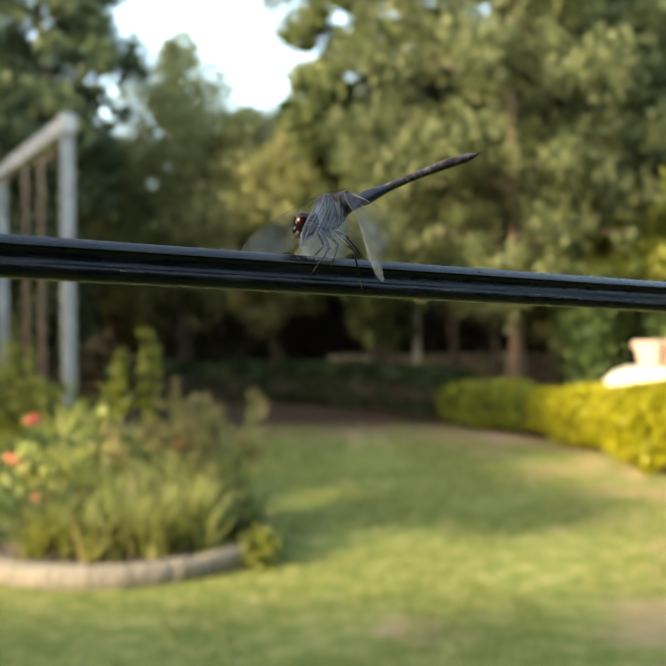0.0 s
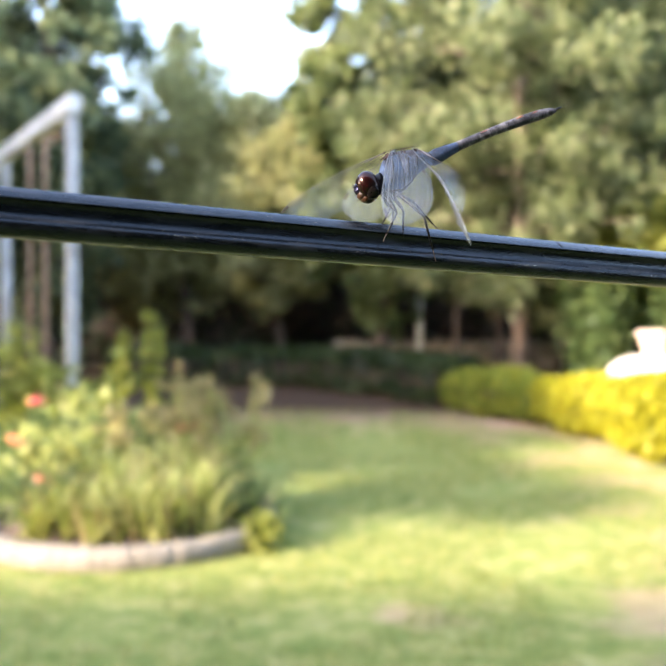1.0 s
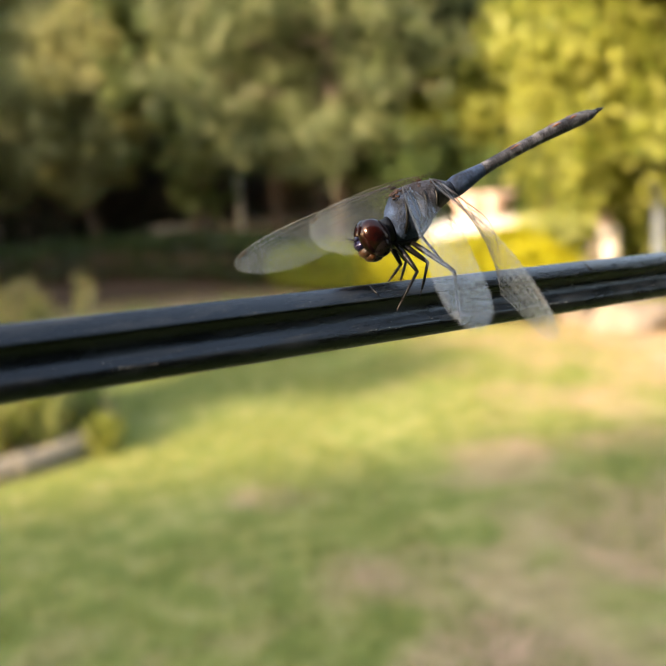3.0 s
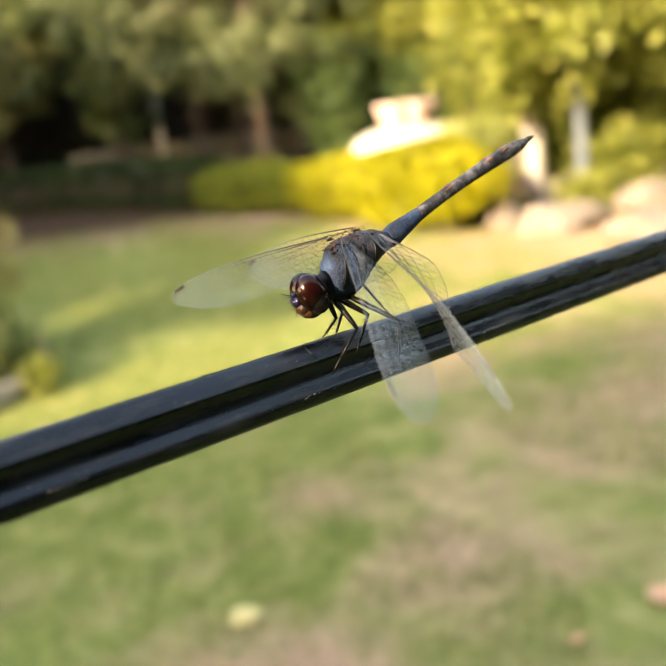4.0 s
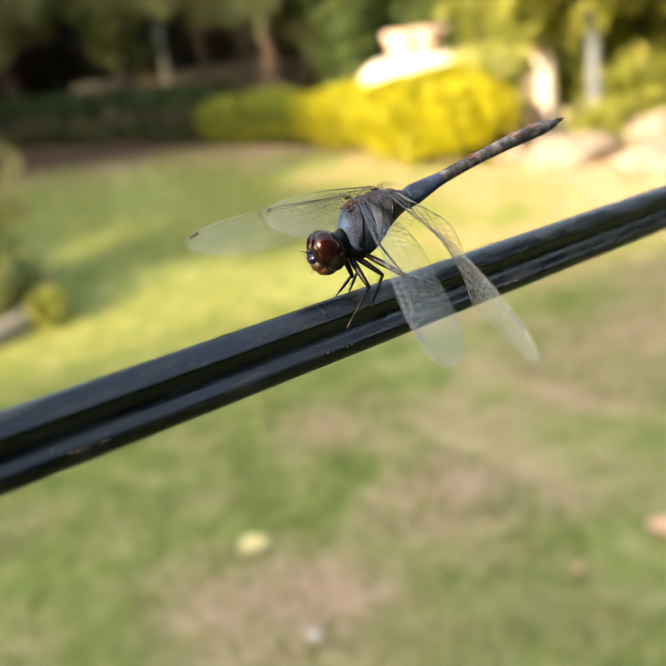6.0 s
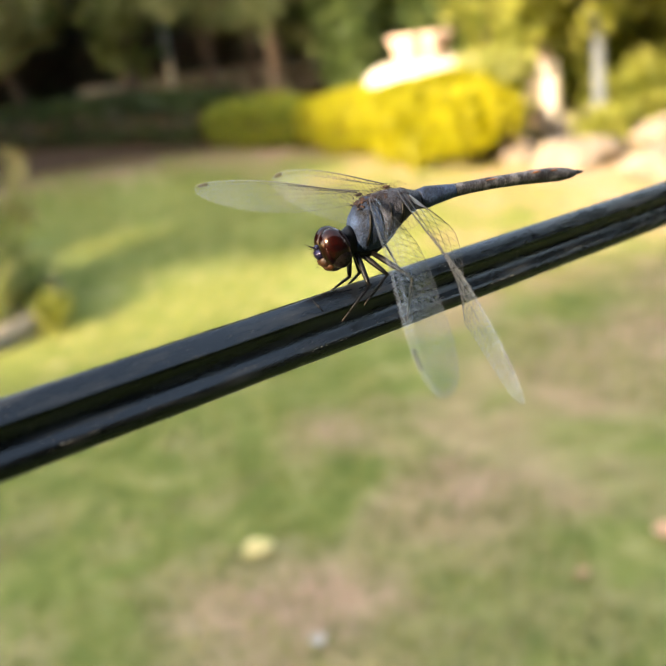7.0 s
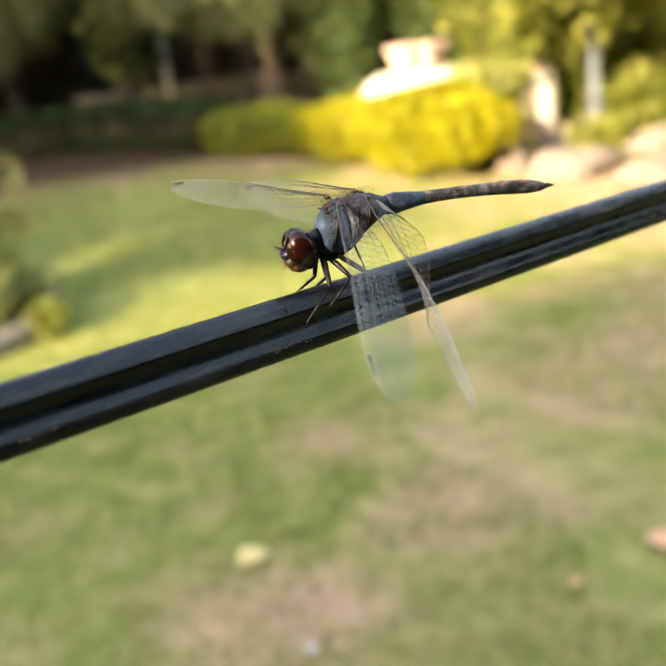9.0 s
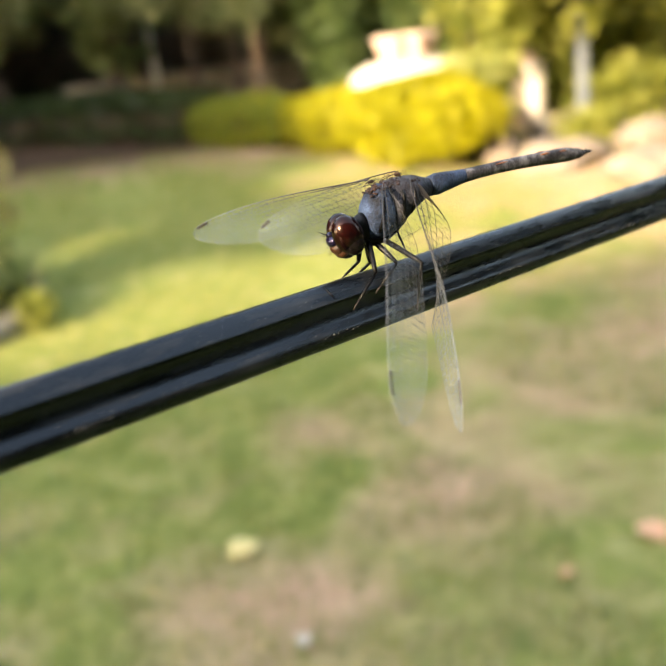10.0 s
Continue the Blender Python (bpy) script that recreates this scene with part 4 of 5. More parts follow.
def wing(name, span, front, rear, side, root, seed, hind, wash=0.0):
    """A wing along the y axis: skin, veins, dark mark near the tip."""
    rng = np.random.default_rng(seed)
    at = (0, 0.04, 0.1, 0.18, 0.3, 0.42, 0.5, 0.6, 0.7, 0.8, 0.87, 0.93, 0.965, 0.985, 1.0)

    def edge(tab, t):
        return float(np.interp(t, at, tab))

    cs = [0.0, 0.06, 0.12, 0.2, 0.29, 0.38, 0.48, 0.58, 0.69, 0.81, 0.91, 1.0]
    lift = [0.0, -0.16, 0.10, -0.06, 0.05, -0.08, 0.06, -0.05, 0.05, -0.04, 0.02, 0.0]
    ns = 40

    def point(t, c):
        a, b = edge(front, t), edge(rear, t)
        z = float(np.interp(c, cs, lift)) * (1 - 0.6 * t) + 0.5 * math.sin(math.pi * t) + 0.25 * math.sin(c * 3.1) * (1 - t)
        k = radians(wash) * min(1.0, max(0.0, (t - 0.08) / 0.42))
        x = a + (b - a) * c + 1.8 * t
        return Vector((x * math.cos(k) + z * math.sin(k), side * span * t, -x * math.sin(k) + z * math.cos(k)))

    frame_ob = root
    skin = Shape()
    v = [point(i / ns, c) for i in range(ns + 1) for c in cs]
    n = len(cs)
    f = [(i * n + j, i * n + j + 1, (i + 1) * n + j + 1, (i + 1) * n + j) for i in range(ns) for j in range(n - 1)]
    skin.add(v, f)
    holder = part(name, skin, WING, frame_ob, "clear veined wing with a milky sheen", unit=MM)
    veins = Shape()
    widths = [0.075, 0.030, 0.044, 0.022, 0.030, 0.020, 0.028, 0.020, 0.023, 0.020, 0.020, 0.032]
    for j, c in enumerate(cs):
        last = 0.52 if j == 1 else 1.0
        first = (0.0, 0.05, 0.0, 0.30, 0.0, 0.22, 0.06, 0.34, 0.14, 0.26, 0.36, 0.0)[j]
        path = [point(first + (last - first) * i / ns, c) for i in range(ns + 1)]
        veins.add(*tube(path, [widths[j] * (1 - 0.55 * i / ns) for i in range(ns + 1)], 4))
    for j in range(n - 1):
        gap = 0.052 if j < 2 else rng.uniform(0.026, 0.036)
        t = 0.04 + 0.02 * rng.random()
        while t < 0.97:
            a, b = point(t, cs[j]), point(t + rng.normal() * 0.004, cs[j + 1])
            if (a - b).length > 0.08:
                veins.add(*tube([a, (a + b) * 0.5, b], 0.023 if j > 1 else 0.034, 3))
            t += gap * rng.uniform(0.75, 1.25) * (1.0 if t < 0.6 else 0.75)
    part("vein_net", veins, VEIN, holder, "net of dark veins", unit=MM)
    mark = Shape()
    strip = [point(0.855 + 0.075 * i / 4, c) for c in (0.0, 0.075) for i in range(5)]
    top = [p + Vector((0, 0, 0.05)) for p in strip]
    low = [p - Vector((0, 0, 0.05)) for p in strip]
    mark.add(top + low, [(i, i + 1, i + 6, i + 5) for i in range(4)] + [(15 + i, 16 + i, 11 + i, 10 + i) for i in range(4)]
             + [(i, 10 + i, 11 + i, i + 1) for i in range(4)] + [(5 + i, 6 + i, 16 + i, 15 + i) for i in range(4)] + [(0, 5, 15, 10), (4, 14, 19, 9)])
    part("wing_mark", mark, STIGMA, holder, "dark mark near the wing tip", False, unit=MM)
    if hind:
        patch = Shape()
        strip = [point(0.015 + 0.05 * i / 4, c) + Vector((0, 0, 0.04)) for c in (0.25, 0.5, 0.8) for i in range(5)]
        patch.add(strip, [(r * 5 + i, r * 5 + i + 1, r * 5 + i + 6, r * 5 + i + 5) for r in range(2) for i in range(4)])
        part("wing_base_patch", patch, AMBER, holder, "amber patch at the wing root", unit=MM)
    return holder


def dragonfly():
    """Returns the thing and its moving parts."""
    rng = np.random.default_rng(8)
    root = tagged(empty("dragonfly"), "dusky blue dragonfly with drooping clear wings on a black rail", "dragonfly")
    # thorax: two plates with a dark seam, brown saddle between the wings
    front = loft([(3.55, -1.3, 0.7, 0.75), (3.3, -1.05, 1.3, 1.45), (2.75, -0.55, 1.78, 2.15), (1.95, -0.12, 2.05, 2.65), (1.05, 0.02, 2.12, 2.82), (0.72, 0.02, 2.04, 2.75)])
    part("front_thorax", Shape().add(*front), BLUE, root, "blue bloomed front of the thorax", unit=MM)
    seam = loft([(0.85, 0.0, 1.98, 2.75), (0.3, 0.08, 1.98, 2.6)])
    part("seam", Shape().add(*seam), BLACK, root, "black seam", unit=MM)
    rear = loft([(0.5, 0.1, 2.0, 2.65), (0.2, 0.15, 2.12, 2.7), (-1.0, 0.6, 2.1, 2.25), (-2.2, 0.95, 1.9, 1.78), (-3.3, 1.05, 1.5, 1.4), (-4.1, 1.0, 1.15, 1.1), (-4.7, 0.95, 0.85, 0.9)])
    part("rear_thorax", Shape().add(*rear), DARKBLUE, root, "dusky purple-grey rear of the thorax", unit=MM)
    saddle = Shape()
    for k in range(170):
        x = rng.uniform(-3.4, 2.6)
        top = float(np.interp(x, [-3.4, -2.2, -1.0, 0.5, 1.5, 2.6], [2.35, 2.6, 2.75, 2.75, 2.7, 2.25]))
        y = rng.uniform(-1.0, 1.0)
        q = rng.uniform(0.06, 0.16)
        saddle.add(*ball((x, y, top - 0.22 * y * y), (q * 1.5, q, q * 0.8), 9, 6, 0.6, k))
    hairs(saddle, rng, [((rng.uniform(-3.2, 2.4), rng.uniform(-0.8, 0.8), 3.05), (rng.normal() * 0.3, rng.normal() * 0.4, 1)) for i in range(260)], 0.34, 0.012)
    part("back", saddle, BROWN, root, "brown hairy ridge between the wings", unit=MM)
    for s in (1, -1):
        for at in (FORE_AT, HIND_AT):
            hinge = Shape().add(*ball((at[0], s * (at[1] + 0.15), at[2] - 0.15), (0.34, 0.20, 0.16), 12, 8, 0.6, at[0] + s))
            hinge.add(*ball((at[0] + 0.6, s * (at[1] + 0.3), at[2] - 0.4), (0.10, 0.08, 0.08), 10, 6))
            part("wing_hinge", hinge, BROWN, root, "rusty brown wing hinge", unit=MM)
    for x0, x1, top, low in ((1.7, 2.6, 1.9, -1.4), (-0.6, 0.1, 2.1, -1.4), (-2.0, -1.3, 2.0, -0.4)):
        for s in (1, -1):
            line = Shape()
            pts = []
            for i in range(7):
                t = i / 6
                x = x0 + (x1 - x0) * t
                z = top + (low - top) * t
                cz, hh, ww = (float(np.interp(x, [-3.3, -2.2, -1.0, 0.2, 1.05, 1.95, 2.75, 3.3], tab)) for tab in ([1.05, 0.95, 0.6, 0.15, 0.02, -0.12, -0.55, -1.05], [1.4, 1.78, 2.25, 2.7, 2.82, 2.65, 2.15, 1.45], [1.5, 1.9, 2.1, 2.12, 2.12, 2.05, 1.78, 1.3]))
                hw = ww * math.sqrt(max(0.05, 1 - ((z - cz) / hh) ** 2))
                pts.append((x, s * hw, z))
            line.add(*tube(pts, 0.16, 6))
            part("side_stripe", line, BLACK, root, "black seam on the flank", unit=MM)
    belly = loft([(3.9, -2.0, 0.8, 0.6), (3.0, -2.45, 1.2, 0.75), (1.6, -2.55, 1.25, 0.7), (0.2, -2.1, 1.2, 0.6), (-1.2, -1.35, 1.0, 0.4)])
    part("belly", Shape().add(*belly), BLACK, root, "black underside", unit=MM)
    neck = loft([(5.0, -1.15, 0.7, 0.75), (4.5, -1.1, 0.95, 1.15), (3.9, -1.15, 1.15, 1.5), (3.4, -1.1, 1.2, 1.6)])
    part("neck", Shape().add(*neck), BLACK, root, "black neck shield", unit=MM)

    # head
    head = part("head", Shape().add(*ball((0.1, 0, -0.2), (1.15, 1.35, 1.5), 18, 12)).add(*ball((-0.5, 0, -0.1), (0.7, 1.1, 1.2), 14, 8)), BLACK, root, "dark head with large eyes", unit=MM)
    for s in (1, -1):
        eye = part("eye", Shape().add(*ball((-0.28, s * 0.80, 0.12), (1.58, 1.36, 2.0), 36, 24)), EYE, head, "glossy red-brown compound eye", unit=MM)
        part("lower_eye", Shape().add(*ball((-0.35, s * 0.92, -0.75), (1.22, 1.2, 1.32), 28, 16)), EYE_LOW, head, "greyish lower half of the eye", unit=MM)
        feeler = Shape().add(*tube([(1.35, s * 0.35, 0.75), (1.75, s * 0.55, 1.1), (2.1, s * 0.75, 1.45)], [0.06, 0.035, 0.012], 5))
        part("antenna", feeler, BLACK, head, unit=MM)
    part("frons", Shape().add(*ball((1.08, 0, 0.05), (0.78, 0.95, 0.68), 24, 14)).add(*ball((1.25, 0, 0.7), (0.36, 0.42, 0.34), 14, 8)), FRONS, head, "shiny violet-black forehead", unit=MM)
    part("clypeus", Shape().add(*ball((0.98, 0, -0.72), (0.80, 1.12, 0.78), 20, 10)), LABRUM, head, "amber-brown face plate", unit=MM)
    part("labrum", Shape().add(*ball((0.72, 0, -1.30), (0.82, 1.05, 0.70), 18, 10)), LABRUM, head, "amber-brown lip", unit=MM)
    part("mandible", Shape().add(*ball((0.25, 0, -1.70), (0.9, 1.0, 0.55), 16, 8)), BLACK, head, "black jaw", unit=MM)
    whisk = Shape()
    hairs(whisk, rng, [((1.5 + 0.3 * rng.random(), rng.uniform(-0.7, 0.7), rng.uniform(-1.3, 1.0)), (1, rng.normal() * 0.4, rng.normal() * 0.4)) for i in range(40)], 0.4, 0.014)
    part("whiskers", whisk, BLACK, head, unit=MM)

    # abdomen: ten rings and the claspers
    abdomen = part("abdomen", Shape().add(*loft([(0.4, 0, 0.7, 0.8), (-0.6, 0.02, 0.85, 0.95), (-1.2, 0.03, 0.9, 1.0)])), DARKBLUE, root, "slender dusky blue abdomen with orange flecks", unit=MM)
    lens = [1.0, 1.6, 2.0, 3.4, 3.3, 3.2, 3.0, 2.4, 1.7, 1.0]
    rad = [1.02, 1.14, 0.96, 0.72, 0.66, 0.67, 0.73, 0.80, 0.80, 0.60, 0.30]

    def droop(x):
        return -0.0035 * (x + 9) ** 2 + 0.28

    x = -0.2
    for i, l in enumerate(lens):
        r0, r1 = rad[i], rad[i + 1]
        a, b = x, x - l
        sec = []
        for t, k in ((0, 0.975), (0.06, 1.0), (0.5, 0.99), (0.88, 1.0), (0.95, 1.012), (1.0, 0.985)):
            r = (r0 + (r1 - r0) * t) * k
            sec.append((a + (b - a) * t, droop(a + (b - a) * t), r * 0.92, r))
        part("segment", Shape().add(*loft(sec, 18)), BLUE if i < 3 else TAIL, abdomen, unit=MM)
        if i in (4, 6, 7):
            for s in (1, -1):
                fleck = Shape()
                r = (r0 + r1) / 2
                q = [(a - l * (0.25 + 0.5 * k / 4), s * r * 0.55, droop(a - l * 0.5) + r * 0.80) for k in range(5)]
                fleck.add(*tube(q, [0.02, 0.05, 0.08, 0.06, 0.02] if i < 6 else [0.02, 0.1, 0.14, 0.1, 0.02], 6))
                part("fleck", fleck, ORANGE, abdomen, "orange fleck", unit=MM)
        x = b
    for s in (1, -1):
        cl = Shape().add(*tube([(x + 0.1, s * 0.2, droop(x)), (x - 0.6, s * 0.3, droop(x) + 0.12), (x - 1.3, s * 0.16, droop(x) + 0.05)], [0.16, 0.15, 0.03], 8))
        part("clasper", cl, BLACK, abdomen, "black tail clasper", unit=MM)

    wings = []
    fore_f = (0.35, 0.5, 0.62, 0.72, 0.8, 0.82, 0.78, 0.8, 0.72, 0.55, 0.32, -0.05, -0.5, -0.95, -1.7)
    fore_r = (-0.5, -1.7, -3.2, -4.4, -5.0, -5.15, -5.2, -5.35, -5.35, -5.1, -4.6, -3.85, -3.15, -2.6, -1.9)
    hind_f = (0.35, 0.5, 0.62, 0.72, 0.8, 0.82, 0.78, 0.8, 0.7, 0.5, 0.22, -0.2, -0.65, -1.1, -1.9)
    hind_r = (-1.6, -5.0, -7.3, -8.2, -8.2, -7.4, -6.8, -6.35, -6.05, -5.6, -5.0, -4.15, -3.4, -2.85, -2.1)
    for s, h in ((1, 0), (1, 1), (-1, 0), (-1, 1)):
        wings.append(wing("hind_wing" if h else "fore_wing", 27.0 if h else 28.0, hind_f if h else fore_f, hind_r if h else fore_r, s, root, 30 + h, h, {(1, 0): -6.0, (1, 1): -38.0, (-1, 0): -20.0, (-1, 1): -24.0}[s, h]))

    # legs: joints on the chest, feet held on the rail
    legs = []
    table = [((3.4, 0.7, -2.3), (2.0, 1.95, 0.3)), ((3.4, -0.7, -2.3), (3.0, -0.6, 2.72)), ((2.8, 0.85, -2.6), (5.2, 1.86, 1.1)),
             ((2.8, -0.85, -2.6), (5.2, -1.3, 2.08)), ((1.8, 0.9, -2.6), (10.6, 2.2, -1.95)), ((1.8, -0.9, -2.6), (13.0, -0.7, 2.65))]
    for coxa, foot in table:
        foot = on_rail(*foot)
        reach = max((bug_pose(row).inverted() @ foot - Vector(coxa) * MM).length for row in BUG) / MM
        l1, l2 = (reach * 0.48, reach * 0.58) if coxa[0] > 2 else (reach * 0.5, reach * 0.62)
        femur = Shape().add(*tube([(0, 0, 0), (l1 * 0.3, 0, 0.05), (l1 * 0.8, 0, 0.03), (l1, 0, 0)], [0.26, 0.32, 0.25, 0.18], 8))
        femur.add(*ball((0, 0, 0), (0.34, 0.34, 0.34), 10, 6))
        tibia = Shape().add(*tube([(0, 0, 0), (l2 * 0.4, 0, 0), (l2 * 0.74, 0, 0)], [0.17, 0.15, 0.11], 8)).add(*ball((0, 0, 0), (0.17, 0.17, 0.17), 8, 6))
        hairs(tibia, rng, [((l2 * rng.uniform(0.1, 0.72), 0, 0), (0.5, rng.choice([-1, 1]), rng.normal() * 0.4)) for i in range(22)], 0.5, 0.022)
        fe = part("femur", femur, LEG, root, unit=MM)
        ti = part("shin", tibia, LEG, root, unit=MM)
        toe = Shape().add(*tube([(l2 * 0.72, 0, 0), (l2 * 0.85, 0, 0.04), (l2 * 0.97, 0, 0.02), (l2, 0, -0.1)], [0.085, 0.08, 0.07, 0.03], 7))
        part("claw", toe, FOOT, ti, "slim pale brown foot", unit=MM)
        legs.append((coxa, foot, l1, l2, fe, ti))
    return root, head, abdomen, wings, legs


def bug_pose(row):
    return pose(row[1] * MM, row[2] * MM, 0.86 + row[3] * MM, row[6], row[5], row[4])


def wing_pose(at, side, sweep, drop, twist):
    return (pose(at[0] * MM, side * at[1] * MM, at[2] * MM) @ pose(0, 0, 0, 0, 0, -side * sweep)
            @ pose(0, 0, 0, -side * drop) @ pose(0, 0, 0, 0, twist))


def bone(a, b):
    return Matrix.Translation(a) @ (b - a).to_track_quat("X", "Z").to_matrix().to_4x4()


# ---- the place ----
build_ground()
build_wall()
build_lawn_blades()
pergola()
flower_bed()
urn_on_pedestal()


def polar(az, d):
    return (-d * math.sin(radians(az)), d * math.cos(radians(az)))


tiered_tree("broad olive-leaved garden tree with tiered boughs and a straight pale trunk", polar(-11.75, 9.6), 0.09, 7.2, 1.35, 2.15, 96, 76000, 0.042, LEAF_OLIVE, BARK, 1)
tree("tree", "light olive-green tree with loose foliage", polar(-3.0, 12.5), (0.12, 1.2), (4.2, 1.35, 3.6, 360, 0.2), 32000, 0.07, LEAF_MOSS, BARK_SHADE_DARK, 2)
tree("tree", "brownish olive tree with thin foliage", polar(9.4, 15.0), (0.12, 1.2), (3.2, 1.6, 2.3, 300, 0.34), 17000, 0.055, LEAF_RUST, BARK_SHADE_DARK, 3)
tree("tree", "slender olive tree with a thin pointed crown", polar(9.6, 15.6), (0.06, 2.5), (4.9, 0.3, 1.5, 26, 0.2), 1500, 0.07, LEAF_RUST, BARK_SHADE_DARK, 13)
tree("tree", "low olive tree with dense foliage", polar(3.6, 14.0), (0.1, 1.0), (2.7, 1.6, 1.75, 200, 0.32), 24000, 0.06, LEAF_RUST, BARK_SHADE_DARK, 4)
tree("tree", "low olive tree with dense foliage", polar(12.2, 15.8), (0.1, 1.0), (2.5, 1.4, 1.8, 150, 0.32), 15000, 0.06, LEAF_RUST, BARK_SHADE_DARK, 14)
tree("conifer", "tall dark blue-green conifer", polar(17.8, 13.0), (0.2, 0.8), (4.6, 1.2, 4.4, 220, 0.32), 30000, 0.075, LEAF_BLUE, BARK_SHADE_DARK, 5)
tree("conifer", "tall dark blue-green conifer", polar(25.0, 14.0), (0.2, 0.8), (4.6, 1.6, 4.4, 40, 0.8), 16000, 0.1, LEAF_BLUE, BARK_SHADE_DARK, 6)
tree("tree", "dark leafy tree standing in shade", polar(-20.5, 13.8), (0.16, 1.2), (3.2, 2.0, 2.8, 140, 0.45), 38000, 0.08, LEAF_SHADE_DARK, BARK_SHADE_DARK, 7)
tree("tree", "dark leafy tree standing in shade", polar(-29.5, 14.8), (0.16, 1.2), (3.2, 2.4, 2.8, 90, 0.6), 24000, 0.1, LEAF_SHADE_DARK, BARK_SHADE_DARK, 8)
tree("tree", "dark leafy tree standing in shade", polar(-40.0, 14.5), (0.16, 1.2), (2.4, 2.4, 1.8, 70, 0.6), 14000, 0.11, LEAF_SHADE_DARK, BARK_SHADE_DARK, 9)
tree("tree", "slender dark trunk tree in shade", polar(-7.8, 12.2), (0.055, 2.0), (3.6, 1.2, 1.2, 14, 0.6), 9000, 0.085, LEAF_SHADE_DARK, BARK_SHADE_DARK, 10)
tree("tree", "slender dark trunk tree in shade", polar(-10.4, 11.4), (0.05, 2.0), (3.8, 1.1, 1.2, 14, 0.6), 9000, 0.085, LEAF_SHADE_DARK, BARK_SHADE_DARK, 11)
tree("tree", "slender dark trunk tree in shade", polar(-14.5, 11.8), (0.045, 2.0), (3.8, 1.1, 1.2, 14, 0.6), 9000, 0.085, LEAF_SHADE_DARK, BARK_SHADE_DARK, 12)
for i, (az, d, cz, ra, rz) in enumerate(((-20.9, 9.6, 1.5, 0.6, 0.6), (-24.8, 9.4, 1.8, 0.75, 0.95), (-29.5, 9.3, 2.3, 1.1, 1.4), (-36.0, 9.0, 2.4, 1.2, 1.6))):
    tree("tree", "young yellow-green leafy tree in sunlight", polar(az, d), (0.05, 0.9), (cz, ra, rz, 150, 0.2), 24000, 0.055, LEAF_LIME, BARK, 20 + i)
tree("tree", "young yellow-green tree with a limewashed foot", polar(-28.5, 6.2), (0.062, 0.75), (1.75, 0.6, 0.95, 60, 0.26), 13000, 0.05, LEAF_LIME, BARK, 30, lime=0.5)
tree("tree", "young yellow-green tree with a slim trunk in shaded grey", polar(-31.3, 5.9), (0.05, 0.7), (1.6, 0.65, 1.0, 60, 0.26), 13000, 0.05, LEAF_LIME, BARK_SHADE_GREY, 31)
# unseen trees added to shade the garden and darken the rail's reflection
tree("tree", "unseen tall dark tree added to darken the rail's reflection", (5.2, 1.0), (0.14, 1.4), (3.4, 1.6, 1.9, 80, 0.4), 24000, 0.1, LEAF_SHADE_DARK, BARK_SHADE_DARK, 52)
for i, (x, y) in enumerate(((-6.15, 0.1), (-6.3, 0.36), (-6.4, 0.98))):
    tree("tree", "slim unseen tree added to shade the lawn", (x, y), (0.05, 2.8), (3.73, 0.44, 0.13, 24, 0.15), 3400, 0.045, LEAF_OLIVE, BARK, 41 + i)
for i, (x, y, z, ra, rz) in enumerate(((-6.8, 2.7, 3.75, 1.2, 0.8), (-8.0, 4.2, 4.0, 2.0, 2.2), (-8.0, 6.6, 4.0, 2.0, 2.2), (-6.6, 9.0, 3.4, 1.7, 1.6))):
    tree("tree", "unseen leafy tree added to cast shade across the garden", (x, y), (0.05 + 0.05 * ra, 1.6), (z, ra, rz, 60, 0.25 + 0.15 * ra), int(6000 + 7000 * ra), 0.06 + 0.025 * ra, LEAF_SHADE_DARK, BARK_SHADE_DARK, 45 + i)


def woods():
    rng = np.random.default_rng(77)
    pts = []
    for i in range(60000):
        az = rng.uniform(-62, 62)
        d = rng.uniform(17, 21)
        top = 2.6 + 1.2 * noise.noise(Vector((az * 0.12, 3, 0))) + (3.0 if az < 1 or az > 15 else 1.4)
        z = top * rng.random() ** 0.8
        x, y = polar(az, d)
        pts.append((x, y, z))
    tagged(new("far_woods", leaves_mesh("far_woods", pts, 0.2, LEAF_SHADE_DARK, rng)), "dense woods behind the garden, darkened for shade", "woods", kind="stuff")


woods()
hedge("hedge", "clipped dark green hedge in shade", [(-2.6, 11.2), (-0.9, 10.9), (-0.1, 10.6), (0.62, 9.55), (1.12, 8.35)], 0.32, 0.5, 10000, 0.035, LEAF_SHADE_GREEN, 51, 0.1, 4, 0.6)
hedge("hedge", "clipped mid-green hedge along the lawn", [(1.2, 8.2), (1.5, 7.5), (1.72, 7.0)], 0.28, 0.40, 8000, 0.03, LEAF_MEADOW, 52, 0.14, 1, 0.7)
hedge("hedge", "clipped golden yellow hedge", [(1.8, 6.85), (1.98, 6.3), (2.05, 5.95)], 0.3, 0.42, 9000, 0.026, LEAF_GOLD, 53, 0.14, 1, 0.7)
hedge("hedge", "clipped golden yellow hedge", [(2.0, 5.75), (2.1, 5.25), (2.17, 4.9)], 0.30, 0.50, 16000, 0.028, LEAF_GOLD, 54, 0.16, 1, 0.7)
# unseen hedge added to hide the bright horizon from the rail
hedge("hedge", "unseen tall hedge added to dim the rail's reflection", [(7.6, -2.6), (7.7, 2.0), (7.6, 6.6)], 0.6, 2.4, 14000, 0.08, LEAF_SHADE_DARK, 56)
# backdrop added to stand for the deep shade under the trees
hedge("hedge", "tall dark backdrop hedge filling the shade under the trees", [(-6.0, 16.0), (-2.0, 15.6), (2.0, 15.6), (7.0, 15.0), (11.0, 12.0)], 0.6, 1.9, 16000, 0.08, LEAF_SHADE_DARK, 55)

